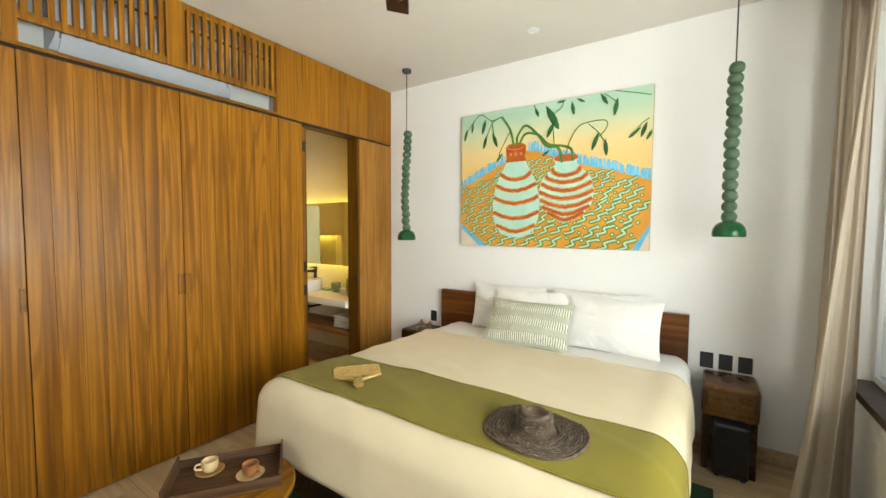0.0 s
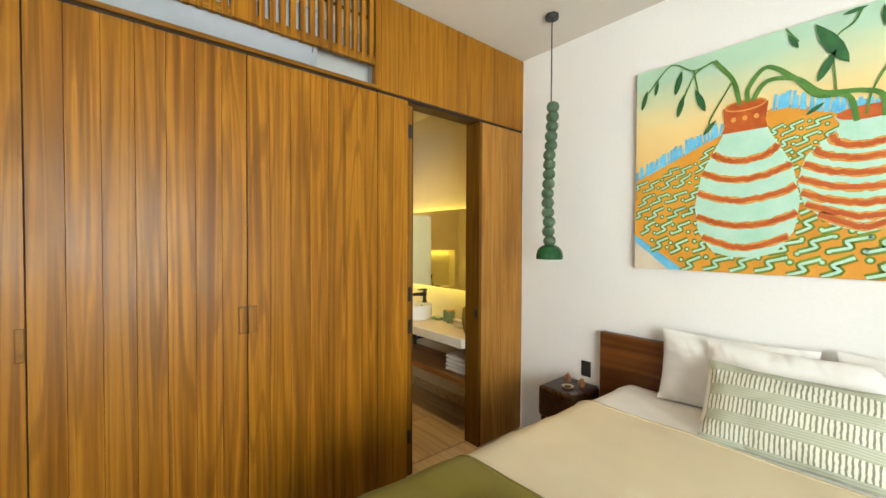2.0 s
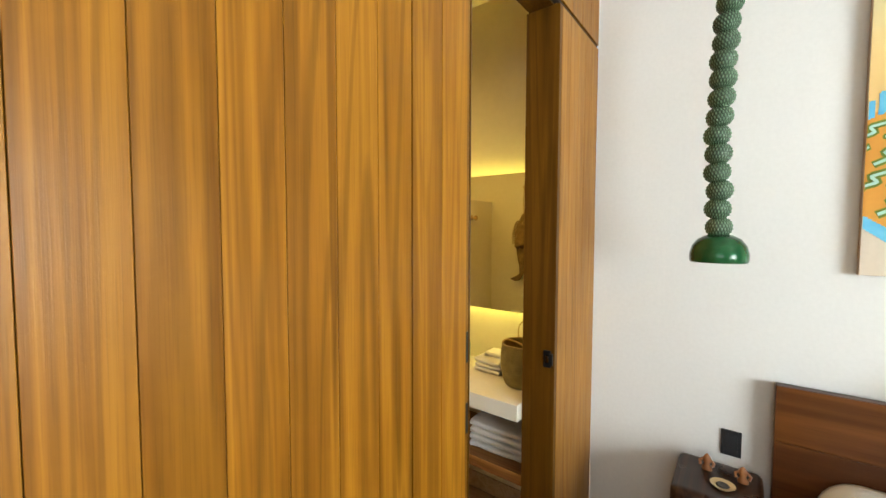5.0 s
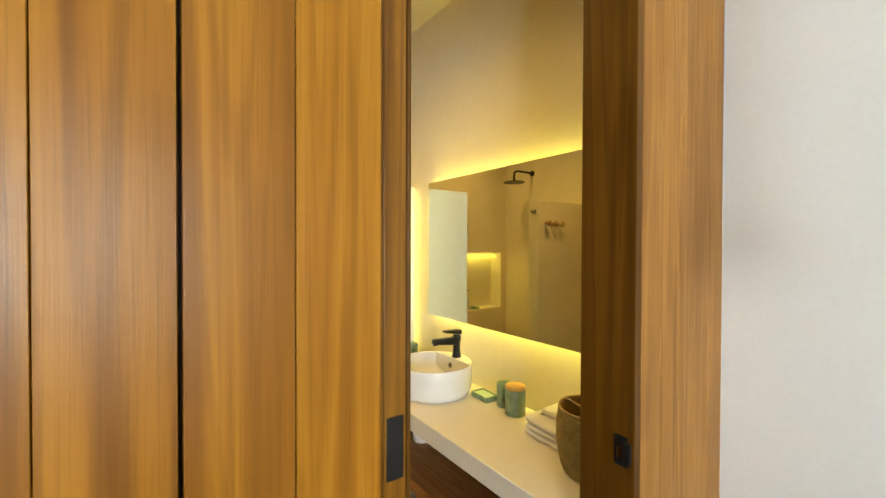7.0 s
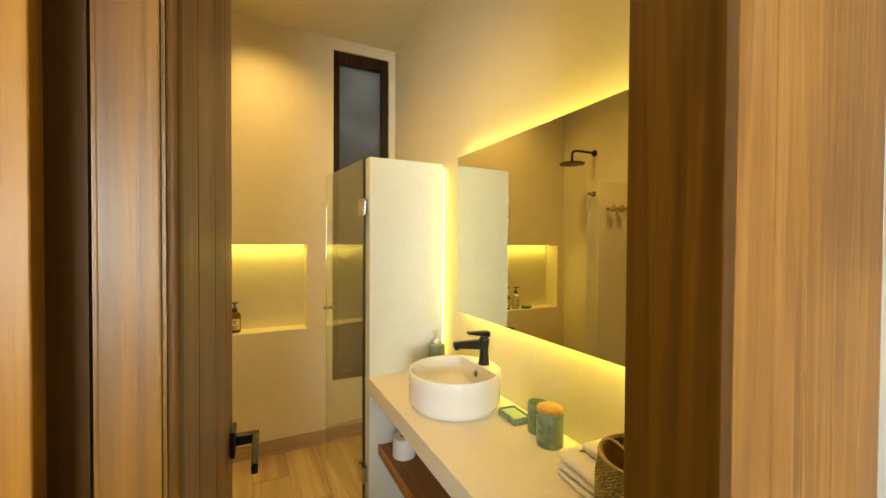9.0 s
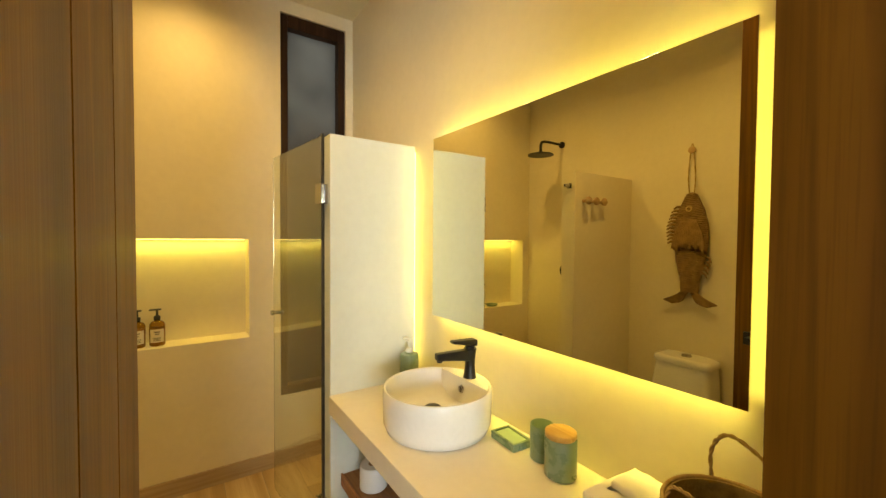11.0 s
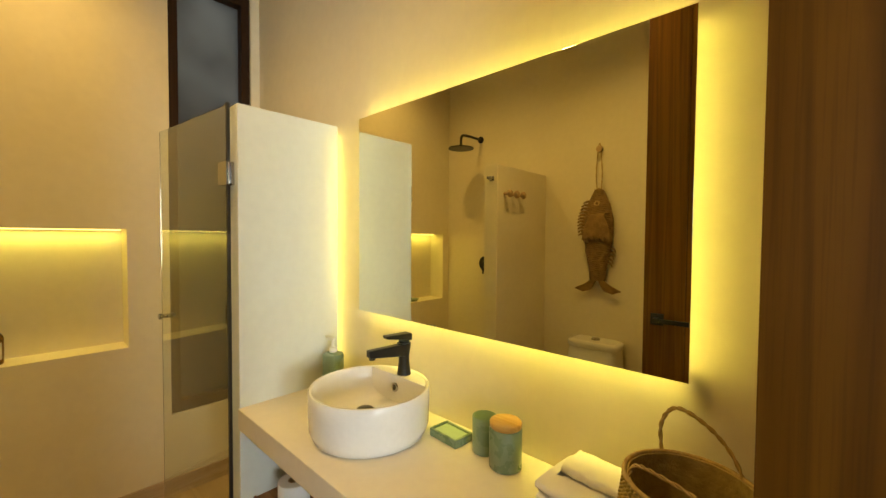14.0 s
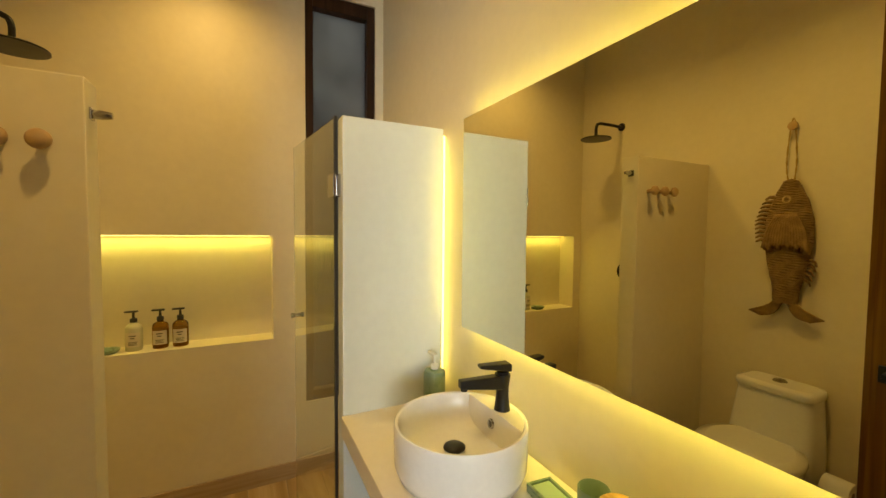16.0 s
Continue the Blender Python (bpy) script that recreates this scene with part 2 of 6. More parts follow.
M_PEG = mottled("turned_light_wood", (0.42, 0.27, 0.13), (0.52, 0.35, 0.18), 25, 0.5, 0.1, 120, 0.002)
M_CLAY = mottled("speckled_cream_stoneware", (0.56, 0.40, 0.20), (0.64, 0.49, 0.28), 20, 0.45, 0.1, 200, 0.001)
M_TERRA = mottled("brown_stoneware", (0.27, 0.10, 0.035), (0.36, 0.15, 0.055), 20, 0.4, 0.1, 200, 0.001)
M_OCHRE = mottled("ochre_stoneware", (0.30, 0.17, 0.05), (0.38, 0.23, 0.08), 20, 0.4, 0.1, 200, 0.001)
M_NIGHTF = wood("golden_brown_block", (0.018, 0.007, 0.002), (0.060, 0.024, 0.006), (0.120, 0.054, 0.013), 0.28, 3.5, "X", 0.1, 0.6, 0.4)
M_CREAMP = mottled("cream_plastic_bottle", (0.56, 0.54, 0.38), (0.6, 0.58, 0.42), 9, 0.35, 0.02, 100, 0.001)
M_LABEL = mottled("paper_label", (0.66, 0.58, 0.44), (0.70, 0.62, 0.48), 9, 0.7, 0.05, 200, 0.001)
M_INK = mottled("dark_print", (0.05, 0.045, 0.04), (0.07, 0.06, 0.05), 9, 0.7)
M_WHITEP = mottled("white_cap_plastic", (0.76, 0.77, 0.72), (0.8, 0.8, 0.76), 9, 0.3, 0.02, 100, 0.001)


def glass(name, color, rough=0.0, ior=1.45):
    n = Nodes(name)
    return n.set(color, rough, 0.0, Transmission_Weight=1.0, IOR=ior)


M_GLASS = glass("clear_glass", (0.90, 0.96, 0.89), 0.0, 1.55)
M_AMBER = glass("amber_glass", (0.56, 0.29, 0.05), 0.06)
n = Nodes("silvered_mirror")
M_MIRROR = n.set((0.80, 0.79, 0.60), 0.0, 1.0)
n = Nodes("led_strip")
M_LED = n.set((0.9, 0.8, 0.4), 0.5, 0.0, Emission_Color=(1.0, 0.80, 0.22, 1), Emission_Strength=3.0)
n = Nodes("lamp_lens")
M_LENS = n.set((0.9, 0.85, 0.75), 0.4, 0.0, Emission_Color=(1.0, 0.86, 0.62, 1), Emission_Strength=4.0)
n = Nodes("frosted_glass")
big = n.noise(n.coords(shuffle=False), 2.5, 2)
tl = n.node("BsdfTranslucent", Color=n.mix(big, (0.055, 0.057, 0.057), (0.23, 0.232, 0.228)))
gl = n.node("BsdfGlossy", Color=(0.6, 0.6, 0.6, 1), Roughness=0.25)
mx = n.node("MixShader", Fac=0.12)
n.tree.links.new(tl.outputs[0], mx.inputs[1])
n.tree.links.new(gl.outputs[0], mx.inputs[2])
n.tree.links.new(mx.outputs[0], n.tree.nodes["Material Output"].inputs[0])
M_FROST = n.mat
n = Nodes("curtain_linen")
weave = n.noise(n.coords((1, 1, 0.3)), 260, 2)
cloth = n.mix(weave, (0.50, 0.415, 0.32), (0.60, 0.51, 0.40))
n.bump(weave, 0.2, 0.002)
n.set(cloth, 0.9)
tl = n.node("BsdfTranslucent", Color=cloth)
mx = n.node("MixShader", Fac=0.35)
n.tree.links.new(n.bsdf.outputs[0], mx.inputs[1])
n.tree.links.new(tl.outputs[0], mx.inputs[2])
n.tree.links.new(mx.outputs[0], n.tree.nodes["Material Output"].inputs[0])
M_CURTAIN = n.mat

# ---- builders ----


def bm_box(lo, hi, bevel=0.0, bm=None, seg=2):
    made = bmesh.new() if bm is None else bm
    r = bmesh.ops.create_cube(made, size=1, matrix=Matrix.LocRotScale([(a + b) / 2 for a, b in zip(lo, hi)], None, [b - a for a, b in zip(lo, hi)]))
    if bevel:
        edges = list({e for v in r["verts"] for e in v.link_edges})
        bmesh.ops.bevel(made, geom=edges, offset=bevel, segments=seg, affect="EDGES", profile=0.6)
    return made


def bm_lathe(profile, seg=32, m=None, bm=None, squash=1.0):
    """Turns (radius, height) pairs about z."""
    made = bmesh.new() if bm is None else bm
    m = m or Matrix()
    rings = []
    for r, z in profile:
        if r < 1e-5:
            rings.append([made.verts.new(m @ Vector((0, 0, z)))])
        else:
            rings.append([made.verts.new(m @ Vector((r * math.cos(a), squash * r * math.sin(a), z))) for a in (2 * math.pi * k / seg for k in range(seg))])
    for a, b in zip(rings, rings[1:]):
        for k in range(seg):
            q = [a[k % len(a)], a[(k + 1) % len(a)], b[(k + 1) % len(b)], b[k % len(b)]]
            q = list(dict.fromkeys(q))
            if len(q) > 2:
                made.faces.new(q)
    return made


def bm_tube(points, radius, seg=8, bm=None, taper=None, closed_ends=True):
    made = bmesh.new() if bm is None else bm
    pts = [Vector(p) for p in points]
    rings, side = [], None
    for i, p in enumerate(pts):
        way = (pts[min(i + 1, len(pts) - 1)] - pts[max(i - 1, 0)]).normalized()
        if side is None:
            side = way.orthogonal().normalized()
        side = (side - way * side.dot(way)).normalized()
        up = way.cross(side)
        r = radius if taper is None else radius * taper(i / (len(pts) - 1))
        rings.append([made.verts.new(p + r * (math.cos(a) * side + math.sin(a) * up)) for a in (2 * math.pi * k / seg for k in range(seg))])
    for a, b in zip(rings, rings[1:]):
        for k in range(seg):
            made.faces.new((a[k], a[(k + 1) % seg], b[(k + 1) % seg], b[k]))
    if closed_ends:
        made.faces.new(rings[0][::-1])
        made.faces.new(rings[-1])
    return made


def bm_grid(f, nu, nv, bm=None, wrap=False):
    """A sheet of points f(u, v), u and v from 0 to 1."""
    made = bmesh.new() if bm is None else bm
    vs = [[made.verts.new(f(i / nu, j / nv)) for j in range(nv + 1)] for i in range(nu + (0 if wrap else 1))]
    for i in range(nu):
        k = (i + 1) % len(vs)
        for j in range(nv):
            made.faces.new((vs[i][j], vs[k][j], vs[k][j + 1], vs[i][j + 1]))
    return made


def smoothed(points, steps=6):
    """A smooth line through the points."""
    p = [Vector(q) for q in points]
    p = [2 * p[0] - p[1], *p, 2 * p[-1] - p[-2]]
    out = []
    for i in range(1, len(p) - 2):
        a, b, c, d = p[i - 1:i + 3]
        for s in range(steps):
            t = s / steps
            out.append(0.5 * (2 * b + (c - a) * t + (2 * a - 5 * b + 4 * c - d) * t * t + (3 * b - a - 3 * c + d) * t ** 3))
    out.append(p[-2])
    return out


def crisp_edges(bm):
    """Edges between a level or upright face and a much smaller bevel face."""
    bm.edges.index_update()
    found = []
    for e in bm.edges:
        if len(e.link_faces) == 2:
            a, b = sorted(e.link_faces, key=lambda f: f.calc_area())
            if max(abs(c) for c in b.normal) > 0.9999 and a.normal.dot(b.normal) < 0.995:
                found.append(e)
    return found


def mesh_of(name, bm, mat, smooth=None):
    me = bpy.data.meshes.new(name)
    bmesh.ops.recalc_face_normals(bm, faces=bm.faces)
    bm.normal_update()
    flat_edges = [e.index for e in crisp_edges(bm)]
    bm.to_mesh(me)
    bm.free()
    me.materials.append(mat)
    if smooth is not None:
        if smooth >= 180:
            me.shade_smooth()
        else:
            me.set_sharp_from_angle(angle=radians(smooth))
            for i in flat_edges:
                me.edges[i].use_edge_sharp = True
    return me


def part(name, bm, mat, parent, label="", smooth=40, m=None):
    """One mesh under a thing or under a part."""
    ob = new(name, mesh_of(name, bm, mat, smooth))
    ob.parent = parent
    if m is not None:
        ob.matrix_basis = m
    return tagged(ob, label)


def thing(name, label, category, m=None, group=""):
    """An empty at a thing's base."""
    ob = new(name)
    ob.empty_display_size = 0.1
    ob.matrix_basis = m or Matrix()
    return tagged(ob, label, category, group)


def solid(name, bm, mat, label, category, m=None, group="", smooth=40, kind=""):
    """A thing of a single mesh."""
    ob = new(name, mesh_of(name, bm, mat, smooth))
    ob.matrix_basis = m or Matrix()
    return tagged(ob, label, category, group, kind)


def setting(name, boxes, mat, label, category, bevel=0.0):
    bm = bmesh.new()
    for lo, hi in boxes:
        bm_box(lo, hi, bevel, bm)
    return solid(name, bm, mat, label, category, kind="structure")


def shared(name, me, parent, m):
    ob = new(name, me)
    ob.parent = parent
    ob.matrix_basis = m
    return ob


# ---- structure: bedroom ----
XW, YN, ZL, ZC = -3.036, 3.467, 2.555, 3.17
setting("floor", [((-3.2, -2.6, -0.12), (1.1, 3.62, -0.006))], M_GROUT, "travertine tiled bedroom floor with thin joints", "floor")
setting("floor_bath", [((-6.0, 1.4, -0.12), (-3.2, 3.5, -0.006)), ((-6.0, 1.4, -0.006), (-4.62, 3.5, 0.064))], M_GROUT, "travertine tiled bathroom floor, raised in the shower", "floor")
# the unseen stretch over the bathroom is added to block sunlight
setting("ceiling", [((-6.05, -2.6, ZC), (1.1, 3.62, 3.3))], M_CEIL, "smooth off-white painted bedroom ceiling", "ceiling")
setting("wall_north", [((XW, YN, 0), (1.1, 3.62, ZC))], M_WALL, "white plastered wall behind the bed", "wall")
setting("wall_east", [((0.75, -2.6, 0), (0.90, YN, 0.70)), ((0.75, -2.6, 2.85), (0.90, YN, ZC)), ((0.75, 3.25, 0.70), (0.90, YN, 2.85)), ((0.75, -2.6, 0.70), (0.90, -0.9, 2.85))],
        M_WALL, "unseen white plastered wall with an added window opening", "wall")
# closes the room out of view; its opening is added for the fill
setting("wall_south", [((-3.75, -2.6, 2.7), (0.75, -2.5, ZC)), ((-3.75, -2.6, 0), (-2.75, -2.5, 2.7)), ((-0.25, -2.6, 0), (0.75, -2.5, 2.7)), ((-2.75, -2.6, 0), (-0.25, -2.5, 1.05))], M_WALL, "unseen white plastered wall with an added window", "wall")
setting("wall_west", [((-3.75, -2.5, 0), (-3.68, 1.40, ZC))], M_WALL, "plain wall at the back of the wardrobe", "wall")
setting("window_sill", [((0.72, -0.92, 0.70), (0.97, 3.27, 0.745))], M_NIGHT, "dark varnished wooden window ledge", "window sill", 0.006)
setting("baseboard", [((-2.7, YN - 0.014, 0), (0.745, YN, 0.10))], M_SKIRT, "travertine skirting along the white wall", "baseboard", 0.003)

# ---- structure: bathroom ----
YB, XN = 3.36, -5.589
setting("wall_north_bath", [((-6.0, YB, 0), (-3.10, YN - 0.004, 3.1))], M_BATH, "cream lime-plastered wall behind the mirror", "wall")
setting("wall_south_bath", [((-5.9, 1.40, 0), (-3.202, 1.575, 3.1)), ((-3.202, 1.40, 0), (-3.127, 1.575, ZL - 0.03))], M_BATH, "cream lime-plastered wall behind the toilet", "wall")
setting("wall_west_bath", [((-5.95, 1.575, 0), (XN, 2.90, 0.897)), ((-5.95, 1.575, 1.48), (XN, 2.90, 2.95)), ((-5.95, 1.575, 0.897), (XN, 1.65, 1.48)), ((-5.95, 2.72, 0.897), (XN, 2.90, 1.48)),
                           ((-5.95, 1.65, 0.897), (-5.745, 2.72, 1.48)), ((-5.95, 2.90, 0), (XN, YB, 0.50)), ((-5.95, 2.90, 2.87), (XN, YB, 2.95)), ((-5.95, 3.31, 0.50), (XN, YB, 2.87))],
        M_BATH, "cream lime-plastered shower wall with a lit niche", "wall")
setting("ceiling_bath", [((-6.0, 1.40, 2.95), (-3.176, YB, 3.08))], M_BATH, "cream plastered bathroom ceiling", "ceiling")
setting("wall_east_bath", [((-3.20, 1.575, 0), (-3.125, 2.236, ZL - 0.004)), ((-3.20, 1.40, ZL), (-3.187, 2.05, ZC))], M_BATH, "cream lime-plastered wall behind the bathroom door", "wall")
setting("partition_wall", [((-4.72, 2.90, 0), (-4.64, 3.305, 1.925))], M_PART, "low plastered shower wall beside the counter", "partition", 0.004)
setting("partition_wall_2", [((-4.70, 1.575, 0), (-4.60, 2.205, 1.92))], M_BATH, "low plastered shower wall with wooden pegs", "partition", 0.004)
setting("baseboard_bath", [((XN, 1.70, 0.064), (XN + 0.013, YB, 0.165))], M_SKIRT, "travertine skirting in the shower", "baseboard", 0.003)
setting("baseboard_bath_2", [((-4.64, YB - 0.012, 0), (-3.18, YB, 0.10))], M_SKIRT, "travertine skirting below the counter", "baseboard", 0.003)
solid("niche_led", bm_box((-5.713, 1.66, 1.4745), (-5.697, 2.71, 1.4795)), M_LED, "thin yellow light strip along the niche top", "light strip")
solid("slot_led", bm_box((-4.745, 3.335, 0.84), (-4.730, 3.3595, 1.92)), M_LED, "upright yellow light strip beside the shower wall", "light strip")

w1 = thing("window_1", "tall narrow dark-framed window with frosted glass", "window")
w1["kind"] = "structure"
bmf = bmesh.new()
for lo, hi in (((-5.70, 2.902, 0.502), (-5.60, 2.945, 2.868)), ((-5.70, 3.262, 0.502), (-5.60, 3.308, 2.868)), ((-5.70, 2.945, 2.79), (-5.60, 3.262, 2.868)), ((-5.70, 2.945, 0.502), (-5.60, 3.262, 0.56))):
    bm_box(lo, hi, 0.003, bmf)
part("window_frame", bmf, M_FRAME, w1, "dark brown wooden frame")
pane = part("pane", bm_box((-5.662, 2.945, 0.56), (-5.654, 3.262, 2.79)), M_FROST, w1, "grey frosted pane")

# ---- wardrobe wall ----


def planks(parent, y0, y1, z0, z1, count, mat, x=XW, thick=0.018, gap=0.0012):
    """Upright boards side by side, each an object of its own on one mesh."""
    w = (y1 - y0) / count
    me = mesh_of("plank", bm_box((-thick, -w / 2 + gap / 2, 0), (0, w / 2 - gap / 2, z1 - z0), 0.0008, None, 1), mat, 40)
    for k in range(count):
        shared("plank", me, parent, pose(x, y0 + (k + 0.5) * w, z0))


wardrobe = thing("wardrobe", "tall golden hardwood wardrobe with flush plank doors", "wardrobe")
bmw = bm_box((-3.66, -2.48, 0.0), (XW - 0.022, 1.38, ZL + 0.0135))
bm_box((-3.12, 1.38, 0.0), (XW - 0.022, 2.02, ZL + 0.0135), 0, bmw)
part("body", bmw, M_GAP, wardrobe)
JOINTS = (-2.48, -1.80, -1.04, -0.27, 0.50, 1.272, 2.025)
for k, (a, b) in enumerate(zip(JOINTS, JOINTS[1:])):
    door = part("door", bm_box((XW - 0.021, a + 0.001, 0.01), (XW - 0.0185, b - 0.001, ZL - 0.008)), M_GAP, wardrobe, "door of upright hardwood boards")
    planks(door, a + 0.0018, b - 0.0018, 0.01, ZL - 0.008, 7, M_PLANK)
    if k >= 4:
        y0, y1 = (b - 0.040, b - 0.003) if k == 4 else (a + 0.003, a + 0.040)
        part("groove", bm_box((XW + 0.0003, y0 - 0.002, 1.152), (XW + 0.0012, y1 + 0.002, 1.288), 0.0003, None, 1), M_GAP, door, "dark groove")
        part("handle", bm_box((XW + 0.0015, y0, 1.155), (XW + 0.007, y1, 1.285), 0.0050), M_PLANK, door, "flush wooden finger pull")
    else:
        part("handle", bm_box((XW + 0.0005, b - 0.03, 1.155), (XW + 0.006, b - 0.004, 1.285), 0.0045), M_PLANKX, door, "flush wooden finger pull")

YJ, YR = 2.256, 2.933
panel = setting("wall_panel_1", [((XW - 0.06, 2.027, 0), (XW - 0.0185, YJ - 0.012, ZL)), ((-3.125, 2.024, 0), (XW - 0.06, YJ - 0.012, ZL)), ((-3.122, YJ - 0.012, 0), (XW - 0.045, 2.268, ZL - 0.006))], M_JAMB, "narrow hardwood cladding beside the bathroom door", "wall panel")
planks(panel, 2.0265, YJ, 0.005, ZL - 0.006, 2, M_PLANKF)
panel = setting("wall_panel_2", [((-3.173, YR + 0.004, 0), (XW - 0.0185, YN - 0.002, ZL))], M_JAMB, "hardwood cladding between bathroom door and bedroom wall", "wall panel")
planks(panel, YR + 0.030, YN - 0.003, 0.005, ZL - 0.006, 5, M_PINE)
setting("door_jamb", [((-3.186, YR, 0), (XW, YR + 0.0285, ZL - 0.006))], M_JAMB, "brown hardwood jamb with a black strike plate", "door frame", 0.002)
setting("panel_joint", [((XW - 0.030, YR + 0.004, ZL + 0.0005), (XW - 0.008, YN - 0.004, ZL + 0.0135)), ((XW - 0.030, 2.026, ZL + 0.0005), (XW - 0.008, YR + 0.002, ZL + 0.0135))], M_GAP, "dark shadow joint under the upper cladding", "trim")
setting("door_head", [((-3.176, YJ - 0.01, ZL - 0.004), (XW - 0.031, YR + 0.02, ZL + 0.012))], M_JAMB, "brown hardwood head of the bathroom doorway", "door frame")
setting("wall_over_door", [((-3.176, 2.052, ZL + 0.014), (-3.06, YN - 0.004, ZC))], M_BATH, "cream plaster above the bathroom door", "wall")
strike = thing("strike_plate", "black metal strike plate with a bright latch hole", "strike plate", pose(0, 0, 0.02))
part("plate", bm_box((-3.085, YR - 0.004, 1.00), (-3.052, YR - 0.0003, 1.075), 0.001), M_BLACK, strike)
part("latch_box", bm_box((-3.076, YR - 0.009, 1.022), (-3.060, YR - 0.0043, 1.052), 0.002), M_CHROME, strike, "chrome latch hole")
part("lip", bm_box((-3.060, YR - 0.0125, 1.012), (-3.040, YR - 0.0043, 1.064), 0.003), M_BLACK, strike)

# upper band: boards over the door, slatted vents over the wardrobe
upper = setting("wall_panel_3", [((XW - 0.022, 2.06, ZL + 0.014), (XW - 0.0185, YN - 0.002, ZC - 0.002))], M_GAP, "golden hardwood cladding above the bathroom door", "wall panel")
planks(upper, 2.052, YN - 0.004, ZL + 0.014, ZC - 0.008, 11, M_PLANKF)
setting("trim", [((XW - 0.006, YN - 0.0035, ZL), (XW + 0.004, YN - 0.0005, ZC))], M_WALL, "thin white bead where cladding meets plaster", "trim")
bay = setting("air_conditioner_bay", [((-3.18, -2.48, ZL + 0.014), (-3.067, 2.04, ZL + 0.02)), ((-3.18, 2.035, ZL + 0.02), (-3.067, 2.05, ZC))], M_BAY, "grey lined bay above the wardrobe", "recess")
setting("bay_rail", [((XW - 0.03, -2.48, ZL + 0.014), (XW, 2.05, ZL + 0.036))], M_PLANKX, "golden hardwood rail below the vents", "trim", 0.001)
setting("bay_post", [((XW - 0.05, 2.012, ZL + 0.036), (XW, 2.05, ZC - 0.004)), ((XW - 0.05, 0.455, ZL + 0.036), (XW, 0.515, ZC - 0.004))], M_PLANK, "golden hardwood posts framing the vents", "trim", 0.001)
planks(setting("wall_panel_4", [((XW - 0.03, -2.48, ZL + 0.04), (XW - 0.019, 0.455, ZC - 0.004))], M_GAP, "golden hardwood cladding above the wardrobe", "wall panel"), -2.47, 0.453, ZL + 0.038, ZC - 0.006, 20, M_PLANK)
me_slat = mesh_of("slat", bm_box((-0.03, -0.0145, 0), (0, 0.0145, 0.452), 0.0015, None, 1), M_PLANK, 40)
for y0, y1 in ((0.515, 1.205), (1.322, 2.012)):
    vent = thing("slatted_vent", "golden hardwood slatted vent over the wardrobe", "vent", group="slatted vents over the wardrobe")
    part("bottom_rail", bm_box((XW - 0.031, y0, 2.715), (XW - 0.007, y1, 2.765), 0.0015), M_PLANKX, vent)
    part("top_rail", bm_box((XW - 0.031, y0, ZC - 0.05), (XW - 0.007, y1, ZC - 0.003), 0.0015), M_PLANKX, vent)
    part("back_rod", bm_box((XW - 0.048, y0, 3.00), (XW - 0.0345, y1, 3.014)), M_JAMB, vent)
    k = int((y1 - y0) / 0.053)
    for i in range(k):
        shared("slat", me_slat, vent, pose(XW - 0.004, y0 + (i + 0.5) * (y1 - y0) / k, 2.712))
setting("vent_mullion", [((XW - 0.036, 1.206, 2.715), (XW - 0.001, 1.321, ZC - 0.004))], M_PLANK, "wide hardwood post between the vents", "trim", 0.0015)
ac = thing("air_conditioner", "white wall air conditioner behind a wooden vent", "air conditioner")


def bm_extruded(section, y0, y1, taper=0.0):
    """A closed section of (x, z) drawn out along y, its ends drawn in a little towards the front."""
    made = bmesh.new()
    back = min(x for x, z in section)
    ends = []
    for y, way in ((y0, 1), (y1, -1)):
        ends.append([made.verts.new((x, y + way * taper * (x - back), z)) for x, z in section])
    n = len(section)
    for k in range(n):
        made.faces.new((ends[0][k], ends[0][(k + 1) % n], ends[1][(k + 1) % n], ends[1][k]))
    made.faces.new(ends[0][::-1])
    made.faces.new(ends[1])
    return made


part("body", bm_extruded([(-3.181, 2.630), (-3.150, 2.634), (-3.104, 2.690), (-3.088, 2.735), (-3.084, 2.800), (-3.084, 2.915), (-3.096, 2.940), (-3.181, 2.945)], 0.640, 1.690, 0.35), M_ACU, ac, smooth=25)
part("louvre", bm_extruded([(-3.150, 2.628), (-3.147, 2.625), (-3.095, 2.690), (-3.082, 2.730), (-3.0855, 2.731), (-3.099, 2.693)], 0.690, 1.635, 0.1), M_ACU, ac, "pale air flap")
part("outlet", bm_extruded([(-3.1045, 2.6925), (-3.0985, 2.6945), (-3.0850, 2.7345), (-3.0868, 2.7355)], 0.688, 1.637), M_BLACKP, ac, "dark slot round the flap")
part("logo_bar", bm_box((-3.0838, 1.56, 2.775), (-3.0822, 1.62, 2.785)), M_BLACKP, ac, "plain dark mark")
part("indicator", bm_box((-3.0838, 1.525, 2.776), (-3.0822, 1.535, 2.784)), M_BLACKP, ac)
# two boards of the lining's back
setting("bay_back", [((-3.1865, 0.3, ZL + 0.02), (-3.182, 2.035, ZC))], M_BAY, "grey back of the bay over the wardrobe", "recess")

# bathroom door, standing open into the bathroom
door = thing("door_1", "brown hardwood door standing open into the bathroom", "door", pose(-3.066, 2.314, 0.012, 0, 0, 178.3))
door["kind"] = "structure"
LW = 0.628
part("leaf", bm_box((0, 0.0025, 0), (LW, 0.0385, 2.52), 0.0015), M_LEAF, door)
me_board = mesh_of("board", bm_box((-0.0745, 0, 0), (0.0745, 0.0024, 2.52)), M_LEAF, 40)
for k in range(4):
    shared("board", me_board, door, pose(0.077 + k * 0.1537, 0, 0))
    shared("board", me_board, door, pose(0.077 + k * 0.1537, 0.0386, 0))
